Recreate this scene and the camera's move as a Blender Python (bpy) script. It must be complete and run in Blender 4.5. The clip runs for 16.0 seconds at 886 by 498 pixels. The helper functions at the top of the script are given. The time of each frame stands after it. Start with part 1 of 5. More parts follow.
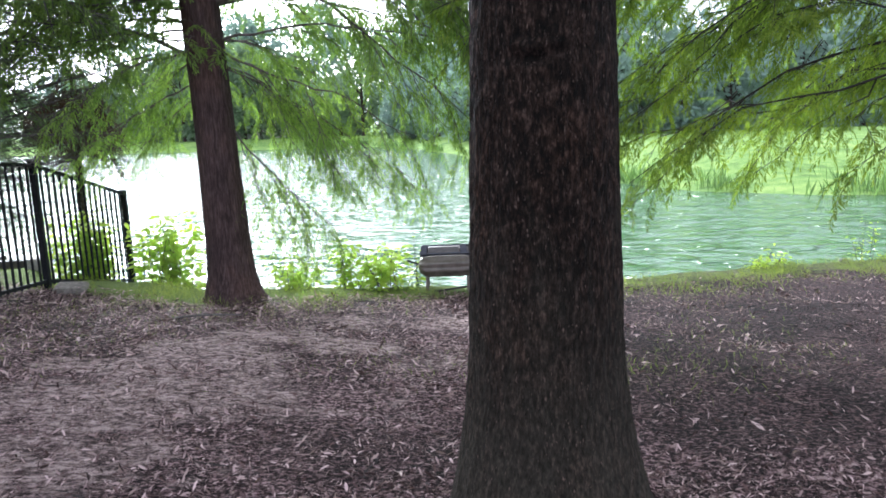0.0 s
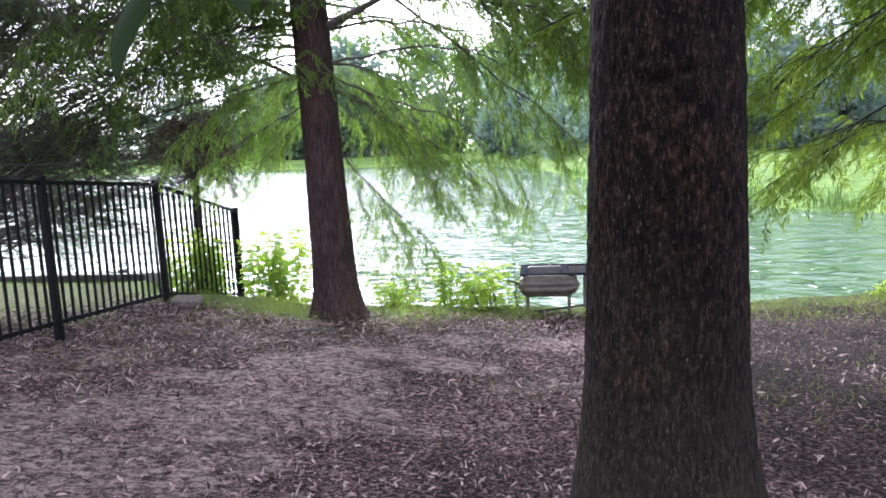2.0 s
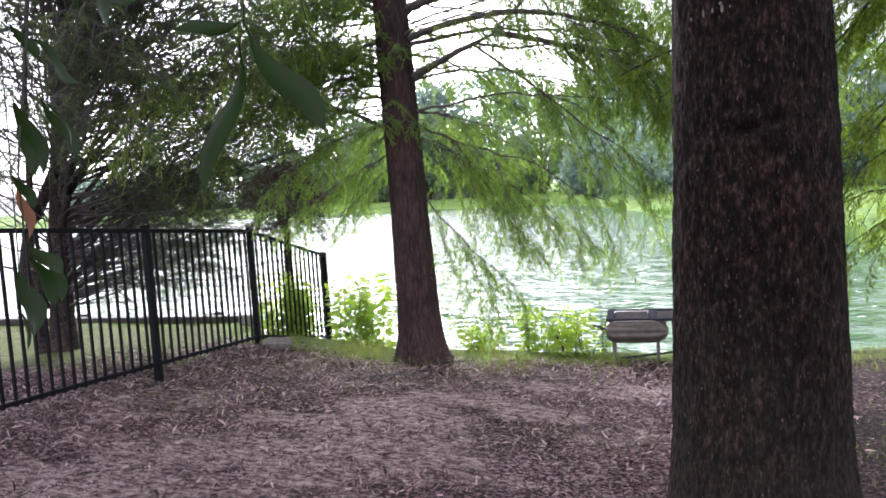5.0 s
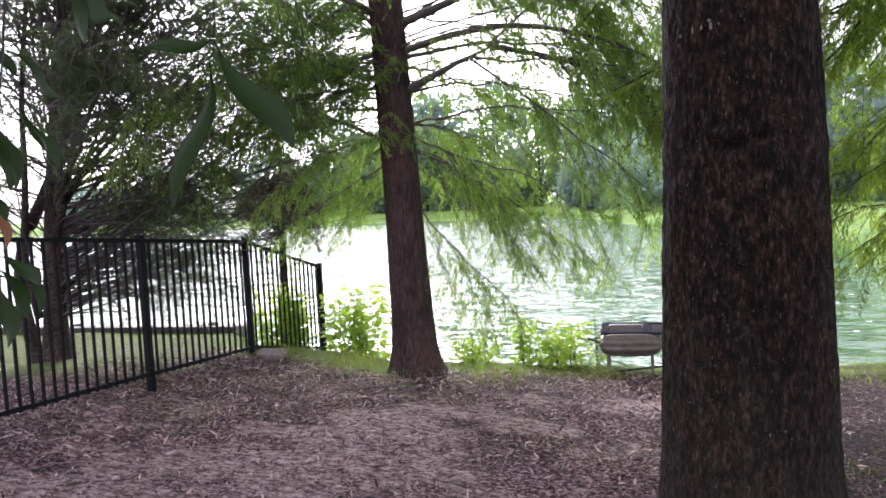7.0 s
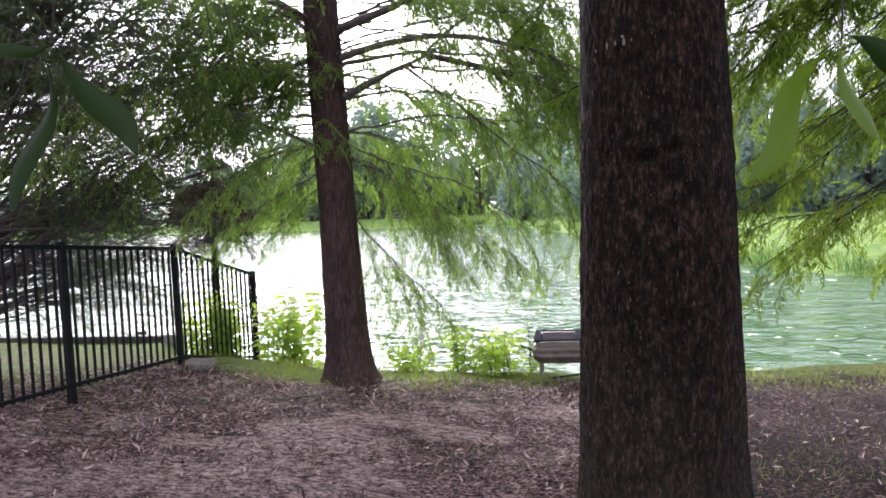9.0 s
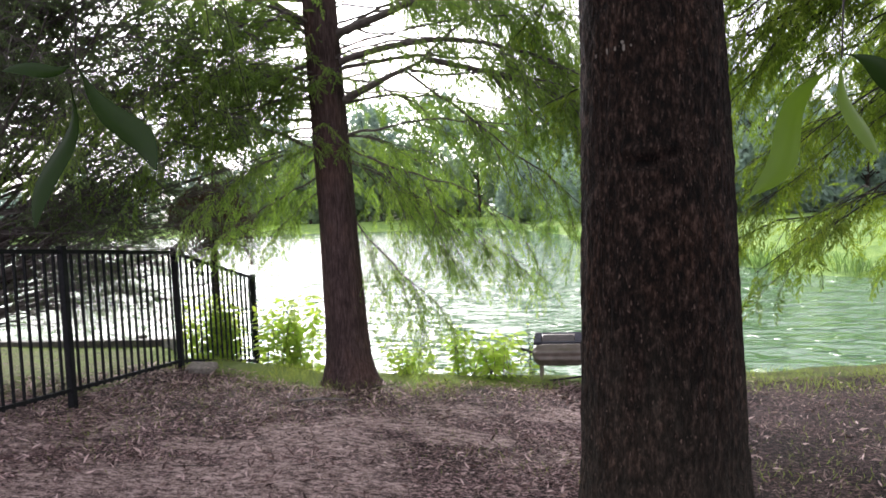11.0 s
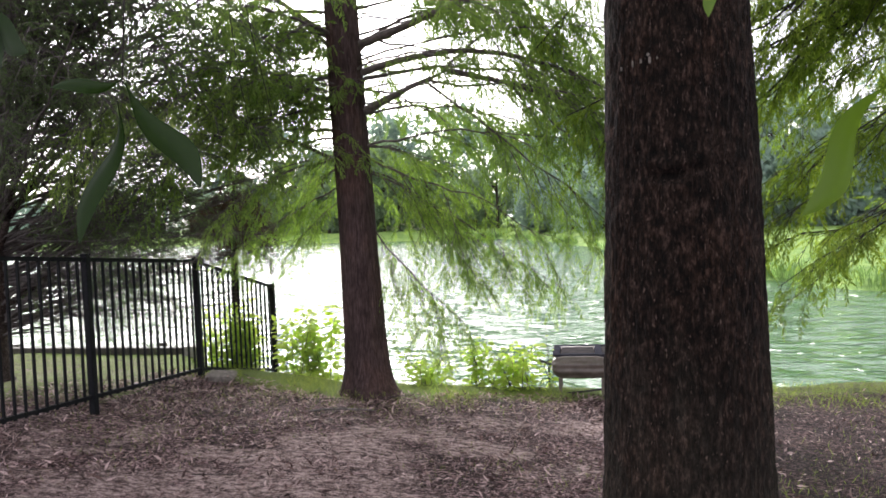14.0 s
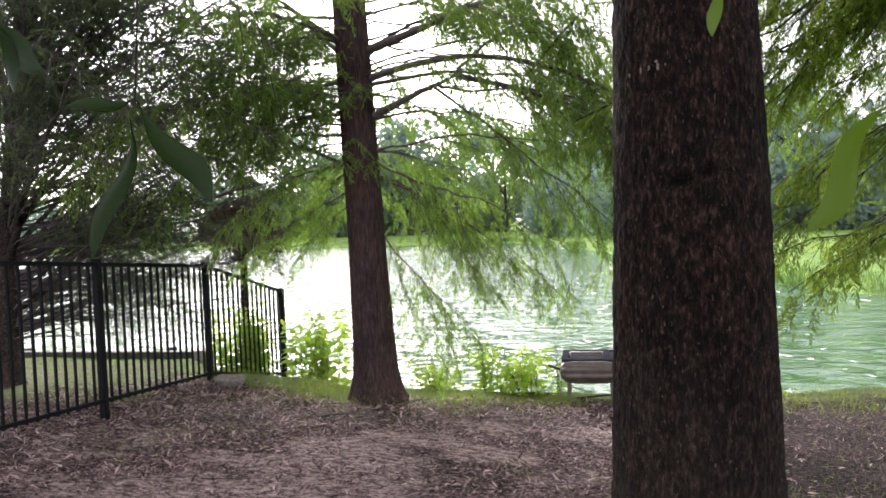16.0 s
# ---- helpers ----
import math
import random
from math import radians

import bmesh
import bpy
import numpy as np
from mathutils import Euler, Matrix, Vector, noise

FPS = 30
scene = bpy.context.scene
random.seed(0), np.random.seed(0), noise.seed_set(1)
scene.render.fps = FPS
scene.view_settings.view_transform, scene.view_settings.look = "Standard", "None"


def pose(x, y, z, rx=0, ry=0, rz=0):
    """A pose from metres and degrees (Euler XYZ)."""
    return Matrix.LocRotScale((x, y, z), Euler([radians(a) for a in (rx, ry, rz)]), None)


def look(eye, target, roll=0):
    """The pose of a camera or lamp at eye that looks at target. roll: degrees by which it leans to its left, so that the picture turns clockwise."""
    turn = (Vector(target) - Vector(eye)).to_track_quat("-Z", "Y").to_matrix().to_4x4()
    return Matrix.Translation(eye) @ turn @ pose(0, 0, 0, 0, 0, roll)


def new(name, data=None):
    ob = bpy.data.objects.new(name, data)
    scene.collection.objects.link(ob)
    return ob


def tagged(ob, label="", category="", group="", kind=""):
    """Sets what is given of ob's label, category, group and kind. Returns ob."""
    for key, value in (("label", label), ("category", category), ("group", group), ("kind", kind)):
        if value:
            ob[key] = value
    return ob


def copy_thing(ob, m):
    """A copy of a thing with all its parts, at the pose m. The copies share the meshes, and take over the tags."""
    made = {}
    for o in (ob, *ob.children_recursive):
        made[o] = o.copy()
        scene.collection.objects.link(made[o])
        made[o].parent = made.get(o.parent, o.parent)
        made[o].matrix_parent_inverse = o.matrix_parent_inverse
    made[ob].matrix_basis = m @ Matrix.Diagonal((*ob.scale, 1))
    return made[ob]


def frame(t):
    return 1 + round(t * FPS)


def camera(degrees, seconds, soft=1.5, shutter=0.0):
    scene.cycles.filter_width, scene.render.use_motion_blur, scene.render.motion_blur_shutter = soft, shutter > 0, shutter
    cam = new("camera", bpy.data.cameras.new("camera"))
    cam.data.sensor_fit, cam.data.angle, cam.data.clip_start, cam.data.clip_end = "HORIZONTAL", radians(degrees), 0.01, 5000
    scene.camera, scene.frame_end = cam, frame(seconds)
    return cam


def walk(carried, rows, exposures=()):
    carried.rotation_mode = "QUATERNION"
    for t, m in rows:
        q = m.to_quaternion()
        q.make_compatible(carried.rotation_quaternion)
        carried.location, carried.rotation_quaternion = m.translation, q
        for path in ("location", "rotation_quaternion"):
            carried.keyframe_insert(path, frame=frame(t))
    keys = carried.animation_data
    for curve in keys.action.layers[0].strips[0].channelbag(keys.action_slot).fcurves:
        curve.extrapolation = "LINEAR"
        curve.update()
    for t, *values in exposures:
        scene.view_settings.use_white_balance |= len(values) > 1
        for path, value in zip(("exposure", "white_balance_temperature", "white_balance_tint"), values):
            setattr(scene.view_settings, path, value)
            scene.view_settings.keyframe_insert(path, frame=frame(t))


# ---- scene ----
cam = camera(62.31, 16.0, soft=1.7)
# seconds, x, y, z, pitch, roll, yaw
PATH = [
    (0.0, 0.230, 0.044, 1.552, -9.85, 2.24, -0.00),
    (0.5, 0.179, 0.067, 1.555, -9.35, 2.08, 0.88),
    (1.0, 0.158, 0.072, 1.565, -8.99, 2.25, 2.80),
    (1.5, 0.149, 0.059, 1.570, -8.65, 2.45, 4.96),
    (2.0, 0.143, 0.050, 1.578, -8.21, 2.65, 7.26),
    (2.5, 0.145, 0.053, 1.586, -7.69, 2.96, 9.38),
    (3.0, 0.146, 0.043, 1.597, -7.00, 3.18, 11.11),
    (3.5, 0.138, 0.042, 1.609, -6.28, 3.49, 12.37),
    (4.0, 0.149, 0.040, 1.615, -5.58, 3.79, 13.25),
    (6.5, 0.172, 0.047, 1.625, -3.97, 3.20, 14.19),
    (7.0, 0.187, 0.040, 1.624, -3.78, 3.04, 13.67),
    (7.5, 0.205, 0.035, 1.624, -3.51, 2.84, 12.82),
    (8.0, 0.214, 0.029, 1.624, -3.28, 2.69, 11.59),
    (8.5, 0.243, 0.031, 1.622, -3.22, 2.56, 10.25),
    (9.0, 0.258, 0.045, 1.622, -3.38, 2.54, 9.09),
    (11.5, 0.247, 0.028, 1.633, -3.04, 2.74, 9.03),
    (12.0, 0.243, 0.031, 1.634, -2.82, 2.62, 9.21),
    (12.5, 0.241, 0.029, 1.632, -2.62, 2.45, 9.45),
    (13.0, 0.237, 0.027, 1.636, -2.54, 2.44, 9.75),
    (13.5, 0.234, 0.028, 1.637, -2.44, 2.39, 10.08),
    (14.0, 0.231, 0.032, 1.637, -2.34, 2.34, 10.39),
    (14.5, 0.234, 0.029, 1.642, -2.25, 2.30, 10.64),
    (15.0, 0.235, 0.028, 1.647, -2.21, 2.27, 10.82),
    (15.5, 0.236, 0.022, 1.644, -2.09, 2.25, 10.94),
    (16.0, 0.234, 0.026, 1.646, -2.00, 2.35, 11.07),
]
walk(cam, [(t, pose(x, y, z, 90 + p, r, yaw)) for t, x, y, z, p, r, yaw in PATH],
     exposures=[(0.0, 1.52, 5590, 9), (2.0, 1.50, 5640, 17), (4.0, 1.46, 5820, 19), (6.5, 1.41, 5970, 21), (9.0, 1.31, 6030, 22), (11.5, 1.29, 6320, 15), (16.0, 1.28, 6330, 15)])

# ---- sky and sun: bright overcast over the lake ----
SUN_EL, SUN_AZ = 32.0, -24.0            # azimuth from +y towards +x
world = bpy.data.worlds.new("overcast_sky")
scene.world = world
world.use_nodes = True
wn, wl = world.node_tree.nodes, world.node_tree.links
sky = wn.new("ShaderNodeTexSky")
sky.sky_type = "NISHITA"
sky.sun_disc = False
sky.sun_elevation, sky.sun_rotation = radians(SUN_EL), radians(SUN_AZ)
sky.dust_density, sky.air_density = 4.0, 1.0
grey = wn.new("ShaderNodeHueSaturation")
grey.inputs["Saturation"].default_value = 0.22
wl.new(sky.outputs[0], grey.inputs["Color"])
cloud = wn.new("ShaderNodeMix")          # an even cloud cover, brighter only towards the hidden sun
cloud.data_type, cloud.blend_type = "RGBA", "LIGHTEN"
cloud.inputs[0].default_value = 1.0
cloud.inputs[7].default_value = (5.0, 5.0, 5.15, 1)
wl.new(grey.outputs[0], cloud.inputs[6])
wl.new(cloud.outputs[2], wn["Background"].inputs[0])
wn["Background"].inputs[1].default_value = 0.15
sun = new("sun", bpy.data.lights.new("sun", "SUN"))
sun.data.energy, sun.data.angle, sun.data.color = 1.9, radians(20), (1.0, 0.97, 0.93)
sa, se = radians(SUN_AZ), radians(SUN_EL)
sun.matrix_world = look((0, 0, 30), (-math.sin(sa) * math.cos(se) * 10, -math.cos(sa) * math.cos(se) * 10, 30 - math.sin(se) * 10))


# ---- materials ----
def material(name):
    m = bpy.data.materials.new(name)
    m.use_nodes = True
    return m, m.node_tree, m.node_tree.nodes["Principled BSDF"]


def node(nt, kind, links=(), **values):
    n = nt.nodes.new(kind)
    for k, v in values.items():
        if k in n.inputs:
            n.inputs[k].default_value = v
    for out, key in links:
        nt.links.new(out, n.inputs[key])
    return n


def ramp(nt, fac, stops):
    r = nt.nodes.new("ShaderNodeValToRGB")
    while len(r.color_ramp.elements) < len(stops):
        r.color_ramp.elements.new(0.5)
    for e, (p, c) in zip(r.color_ramp.elements, stops):
        e.position, e.color = p, (*c, 1)
    nt.links.new(fac, r.inputs[0])
    return r.outputs[0]


def coords(nt, scale, kind="Object"):
    c = nt.nodes.new("ShaderNodeTexCoord")
    mp = nt.nodes.new("ShaderNodeMapping")
    mp.inputs["Scale"].default_value = scale
    nt.links.new(c.outputs[kind], mp.inputs[0])
    return mp.outputs[0]


def noise_tex(nt, vec, scale, detail=5, rough=0.6):
    n = nt.nodes.new("ShaderNodeTexNoise")
    n.inputs["Scale"].default_value, n.inputs["Detail"].default_value, n.inputs["Roughness"].default_value = scale, detail, rough
    nt.links.new(vec, n.inputs["Vector"])
    return n.outputs[0]


def bump(nt, height, bsdf, strength, distance):
    b = nt.nodes.new("ShaderNodeBump")
    b.inputs["Strength"].default_value, b.inputs["Distance"].default_value = strength, distance
    nt.links.new(height, b.inputs["Height"])
    nt.links.new(b.outputs[0], bsdf.inputs["Normal"])


def mix(nt, fac, a, b, blend="MIX"):
    m = nt.nodes.new("ShaderNodeMix")
    m.data_type, m.blend_type = "RGBA", blend
    for v, i in ((fac, 0), (a, 6), (b, 7)):
        if isinstance(v, (int, float)):
            m.inputs[i].default_value = v
        elif isinstance(v, tuple):
            m.inputs[i].default_value = (*v, 1)
        else:
            nt.links.new(v, m.inputs[i])
    return m.outputs[2]


def bark_material(name, dark, mid, light, grain, stretch=0.5, scale=5.6, flecks=0.63, cracks=0.5, relief_depth=0.02, foot_tint=None):
    m, nt, b = material(name)
    strips = noise_tex(nt, coords(nt, (grain, grain, grain * stretch)), scale, 6, 0.68)
    blotch = noise_tex(nt, coords(nt, (1, 1, 0.6)), 3.5, 4)
    col = ramp(nt, strips, [(0.39, dark), (0.53, mid), (0.68, light)])
    tint = ramp(nt, blotch, [(0.36, (0.55, 0.52, 0.53)), (0.50, (0.98, 0.93, 0.92)), (0.66, (1.32, 1.12, 1.0))])
    col = mix(nt, 0.9, col, tint, "MULTIPLY")
    crack = noise_tex(nt, coords(nt, (grain * 0.5, grain * 0.5, grain * stretch)), scale * 0.6, 7, 0.7)
    col = mix(nt, cracks, col, ramp(nt, crack, [(0.42, (0.24, 0.22, 0.22)), (0.54, (1.12, 1.08, 1.05))]), "MULTIPLY")
    if foot_tint:                             # paler grey tint towards the foot of the trunk, in uneven streaks
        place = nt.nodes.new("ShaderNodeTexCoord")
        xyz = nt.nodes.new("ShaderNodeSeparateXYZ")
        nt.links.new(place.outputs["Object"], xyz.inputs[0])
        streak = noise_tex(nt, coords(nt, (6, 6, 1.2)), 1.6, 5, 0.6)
        streaked_z = nt.nodes.new("ShaderNodeMath")
        streaked_z.operation = "MULTIPLY_ADD"
        nt.links.new(streak, streaked_z.inputs[0])
        streaked_z.inputs[1].default_value = 1.5
        nt.links.new(xyz.outputs[2], streaked_z.inputs[2])
        foot_mask = nt.nodes.new("ShaderNodeMapRange")
        foot_mask.inputs[1].default_value, foot_mask.inputs[2].default_value = 2.1, 1.0
        foot_mask.inputs[3].default_value, foot_mask.inputs[4].default_value = 0.0, 0.75
        nt.links.new(streaked_z.outputs[0], foot_mask.inputs[0])
        grey = ramp(nt, strips, [(0.36, tuple(0.35 * c for c in foot_tint)), (0.53, tuple(0.8 * c for c in foot_tint)), (0.70, tuple(1.5 * c for c in foot_tint))])
        col = mix(nt, foot_mask.outputs[0], col, grey)
    fleck = noise_tex(nt, coords(nt, (grain * 1.7, grain * 1.7, grain * stretch * 1.2)), scale, 3, 0.6)
    spot = nt.nodes.new("ShaderNodeMapRange")
    spot.inputs[1].default_value, spot.inputs[2].default_value = flecks, flecks + 0.06
    nt.links.new(fleck, spot.inputs[0])
    nt.links.new(mix(nt, spot.outputs[0], col, tuple(1.9 * c for c in light)), b.inputs["Base Color"])
    b.inputs["Roughness"].default_value = 0.85
    b.inputs["Specular IOR Level"].default_value = 0.12
    bump(nt, strips, b, 1.0, relief_depth)
    return m


def leaf_material(name, c0, c1, c2, trans=0.45, rough=0.5, spec=0.3, spread=0.45, patchy=1.3, shift=-0.38):
    """Thin leaf: half of the light passes through; hue varies leaf by leaf and over the crown."""
    m, nt, b = material(name)
    g = nt.nodes.new("ShaderNodeNewGeometry")
    big = noise_tex(nt, coords(nt, (1, 1, 1)), 1.3, 3)
    add = nt.nodes.new("ShaderNodeMath")
    add.operation = "MULTIPLY_ADD"
    nt.links.new(g.outputs["Random Per Island"], add.inputs[0])
    add.inputs[1].default_value = spread
    sub = nt.nodes.new("ShaderNodeMath")
    sub.operation = "MULTIPLY_ADD"
    nt.links.new(big, sub.inputs[0])
    sub.inputs[1].default_value, sub.inputs[2].default_value = patchy, shift
    nt.links.new(sub.outputs[0], add.inputs[2])
    col = ramp(nt, add.outputs[0], [(0.1, c0), (0.5, c1), (0.95, c2)])
    nt.links.new(col, b.inputs["Base Color"])
    b.inputs["Roughness"].default_value, b.inputs["Specular IOR Level"].default_value = rough, spec
    t = nt.nodes.new("ShaderNodeBsdfTranslucent")
    warm = mix(nt, 1.0, col, (1.04, 1.15, 0.60) if trans != 0.5 else (1.0, 1.1, 0.85), "MULTIPLY")
    nt.links.new(warm, t.inputs[0])
    mx = nt.nodes.new("ShaderNodeMixShader")
    mx.inputs[0].default_value = trans
    nt.links.new(b.outputs[0], mx.inputs[1])
    nt.links.new(t.outputs[0], mx.inputs[2])
    nt.links.new(mx.outputs[0], nt.nodes["Material Output"].inputs[0])
    return m


def plain_material(name, c0, c1, rough, metal=0.0, scale=20.0, bumps=0.0):
    m, nt, b = material(name)
    n = noise_tex(nt, coords(nt, (1, 1, 1)), scale, 6)
    nt.links.new(ramp(nt, n, [(0.35, c0), (0.7, c1)]), b.inputs["Base Color"])
    b.inputs["Roughness"].default_value, b.inputs["Metallic"].default_value = rough, metal
    if bumps:
        bump(nt, n, b, 0.5, bumps)
    return m


# near bark: dark brown, darkened further to hold the backlit trunk's shade
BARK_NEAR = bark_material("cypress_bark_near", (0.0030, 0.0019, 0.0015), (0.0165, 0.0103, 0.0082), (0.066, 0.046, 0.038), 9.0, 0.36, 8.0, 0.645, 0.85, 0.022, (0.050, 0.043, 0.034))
BARK_BACK = bark_material("cypress_bark", (0.0337, 0.0231, 0.0225), (0.0649, 0.0443, 0.0437), (0.103, 0.0762, 0.0755), 11.0, 0.13, 5.0, 0.75, 0.12)
BARK_GREY = bark_material("grey_bark", (0.0234, 0.0187, 0.0172), (0.0585, 0.0468, 0.0429), (0.1092, 0.0936, 0.0858), 12.0)
LIMB = plain_material("limb_bark", (0.0097, 0.0073, 0.0065), (0.028, 0.0215, 0.0197), 0.85, scale=30, bumps=0.004)
LIMB_BROWN = plain_material("smooth_limb_bark", (0.052, 0.042, 0.040), (0.120, 0.100, 0.094), 0.85, scale=26, bumps=0.004)
BARE = plain_material("bare_branch_bark", (0.0461, 0.038, 0.0369), (0.1031, 0.0878, 0.0866), 0.85, scale=30, bumps=0.004)
CYPRESS = leaf_material("cypress_needles", (0.084, 0.1369, 0.0391), (0.1752, 0.2549, 0.069), (0.2832, 0.3658, 0.1058), 0.66, 0.6, 0.2)
CYPRESS_LIGHT = leaf_material("sunlit_cypress_needles", (0.0734, 0.1142, 0.0206), (0.1632, 0.2296, 0.0374), (0.306, 0.362, 0.0655), 0.62, 0.6, 0.2)
CONIFER = leaf_material("dark_conifer_needles", (0.058, 0.084, 0.040), (0.108, 0.148, 0.066), (0.170, 0.215, 0.092), 0.5, 0.6, 0.2)
DEAD = leaf_material("dead_brown_needles", (0.0263, 0.0135, 0.009), (0.0525, 0.027, 0.018), (0.0825, 0.045, 0.03), 0.25)
WEED = leaf_material("weed_leaves", (0.3126, 0.4242, 0.0685), (0.4528, 0.5689, 0.0979), (0.5606, 0.6549, 0.1371), 0.55, 0.6, 0.08)
GRASS = leaf_material("bank_grass", (0.1111, 0.138, 0.0371), (0.1851, 0.2222, 0.0606), (0.2693, 0.2895, 0.0976), 0.62)
# far leaves paled, the wood's also blued: distance haze put into the colour
FAR_LEAF = leaf_material("hazed_shore_leaves", (0.1256, 0.1704, 0.1166), (0.1704, 0.2242, 0.1525), (0.2198, 0.2781, 0.1839), 0.5, 0.7, 0.1)
FAR_HAZED = leaf_material("hazed_wood_leaves", (0.1825, 0.2434, 0.2372), (0.2434, 0.3139, 0.3017), (0.2921, 0.365, 0.3407), 0.5, 0.7, 0.1)
REED = leaf_material("reed_blades", (0.0741, 0.1287, 0.0546), (0.117, 0.1872, 0.078), (0.1716, 0.2457, 0.1092), 0.6)
LITTER = leaf_material("fallen_leaves", (0.0247, 0.0138, 0.0139), (0.1204, 0.0731, 0.0729), (0.4543, 0.3303, 0.3296), 0.1, 0.6, 0.15, 1.0, 0.5, -0.24)
# leaves hanging against the bright sky: their backlit darkness is put into the green
FRONT_BACKLIT = leaf_material("backlit_leaf", (0.0073, 0.017, 0.0045), (0.0105, 0.0223, 0.0049), (0.0163, 0.0316, 0.006), 0.25, 0.5, 0.15)
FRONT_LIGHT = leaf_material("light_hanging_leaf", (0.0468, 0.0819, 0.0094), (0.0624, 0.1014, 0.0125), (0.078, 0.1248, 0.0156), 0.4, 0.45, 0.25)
BROWN_LEAF = leaf_material("withered_leaf", (0.0858, 0.0328, 0.014), (0.117, 0.0452, 0.0203), (0.1482, 0.0624, 0.0312), 0.3)
IRON = plain_material("black_fence_paint", (0.0036, 0.0039, 0.0054), (0.0084, 0.009, 0.0114), 0.6, 0.0, 40)
TIMBER = plain_material("weathered_timber", (0.0234, 0.0218, 0.0156), (0.0624, 0.0546, 0.039), 0.8, 0.0, 14, 0.004)
CONCRETE = plain_material("pale_concrete", (0.234, 0.2184, 0.2028), (0.3588, 0.3354, 0.312), 0.9, 0.0, 25, 0.004)
# slab concrete, greyer than the block's: the slab's shade is in the colour
SLAB = plain_material("shaded_concrete", (0.117, 0.1035, 0.0945), (0.234, 0.2115, 0.198), 0.95, 0.0, 25, 0.004)
PVC = plain_material("grey_vinyl", (0.0878, 0.0699, 0.0608), (0.1404, 0.1147, 0.1014), 0.24, 0.0, 9)
PVC_DARK = plain_material("dark_vinyl", (0.030, 0.028, 0.030), (0.055, 0.050, 0.050), 0.5, 0.0, 12)
DECK = plain_material("pale_deck", (0.0255, 0.0255, 0.0322), (0.0391, 0.0391, 0.0483), 0.75, 0.0, 15)
IRON.node_tree.nodes["Principled BSDF"].inputs["Specular IOR Level"].default_value = 0.15
for mt in (PVC_DARK, SLAB):
    mt.node_tree.nodes["Principled BSDF"].inputs["Specular IOR Level"].default_value = 0.0
DECK.node_tree.nodes["Principled BSDF"].inputs["Specular IOR Level"].default_value = 0.0
STEEL = plain_material("dull_steel", (0.1248, 0.1014, 0.0858), (0.234, 0.2028, 0.1794), 0.5, 0.4, 30)
SCAR = plain_material("bare_wood_scar", (0.1092, 0.0936, 0.0819), (0.2028, 0.1794, 0.156), 0.9, 0.0, 60)
WALL = plain_material("pale_siding", (0.468, 0.4524, 0.4212), (0.585, 0.5694, 0.546), 0.8, 0.0, 3)
ROOF = plain_material("grey_shingles", (0.10, 0.10, 0.11), (0.18, 0.17, 0.17), 0.9, 0.0, 8)
GLASS = plain_material("dark_window", (0.02, 0.025, 0.03), (0.05, 0.055, 0.06), 0.1, 0.0, 4)


def ground_material():
    m, nt, b = material("earth_and_grass")
    fine = noise_tex(nt, coords(nt, (1, 1.3, 1)), 30, 9, 0.78)
    mid = noise_tex(nt, coords(nt, (1, 1.7, 1)), 4.5, 9, 0.72)
    broad = noise_tex(nt, coords(nt, (1, 1, 1)), 0.35, 4)
    # brown duff; its dark end also paints the shadows between leaf bits
    duff = ramp(nt, fine, [(0.44, (0.0105, 0.0062, 0.0064)), (0.51, (0.062, 0.037, 0.038)), (0.58, (0.36, 0.250, 0.258))])
    worn = mix(nt, 0.5, fine, noise_tex(nt, coords(nt, (1, 2.2, 1)), 9, 8, 0.75))
    bare = ramp(nt, worn, [(0.44, (0.0422, 0.0275, 0.0262)), (0.50, (0.2218, 0.1569, 0.1501)), (0.555, (0.4383, 0.3379, 0.3219))])
    turf = ramp(nt, fine, [(0.25, (0.0563, 0.0816, 0.0173)), (0.75, (0.133, 0.1822, 0.0384))])
    tussock = mix(nt, 0.6, broad, noise_tex(nt, coords(nt, (1, 1, 1)), 1.6, 8, 0.7))
    far = ramp(nt, tussock, [(0.38, (0.0874, 0.1544, 0.04)), (0.5, (0.1638, 0.2626, 0.0667)), (0.62, (0.2621, 0.3553, 0.0978))])

    def mask(name, lo, hi):
        a = nt.nodes.new("ShaderNodeAttribute")
        a.attribute_name = name
        add = nt.nodes.new("ShaderNodeMath")
        add.operation = "ADD"
        nt.links.new(a.outputs["Fac"], add.inputs[0])
        nt.links.new(mid, add.inputs[1])
        r = nt.nodes.new("ShaderNodeMapRange")
        r.inputs[1].default_value, r.inputs[2].default_value = lo, hi
        nt.links.new(add.outputs[0], r.inputs[0])
        return r.outputs[0]
    stain = noise_tex(nt, coords(nt, (1, 1.4, 1)), 1.1, 5, 0.65)
    duff = mix(nt, 0.9, duff, ramp(nt, stain, [(0.38, (0.42, 0.38, 0.38)), (0.60, (1.18, 1.14, 1.13))]), "MULTIPLY")
    col = mix(nt, mask("bare", 0.78, 0.98), duff, bare)
    # right of the near trunk: darker soil plus painted shade of the right tree
    col = mix(nt, mask("tree_shade", 0.70, 0.96), col, mix(nt, 1.0, col, (0.44, 0.41, 0.40), "MULTIPLY"))
    col = mix(nt, mask("turf", 0.85, 1.2), col, turf)
    col = mix(nt, mask("field", 0.9, 1.1), col, far)
    nt.links.new(col, b.inputs["Base Color"])
    b.inputs["Roughness"].default_value, b.inputs["Specular IOR Level"].default_value = 0.95, 0.15
    bump(nt, fine, b, 1.0, 0.045)
    return m


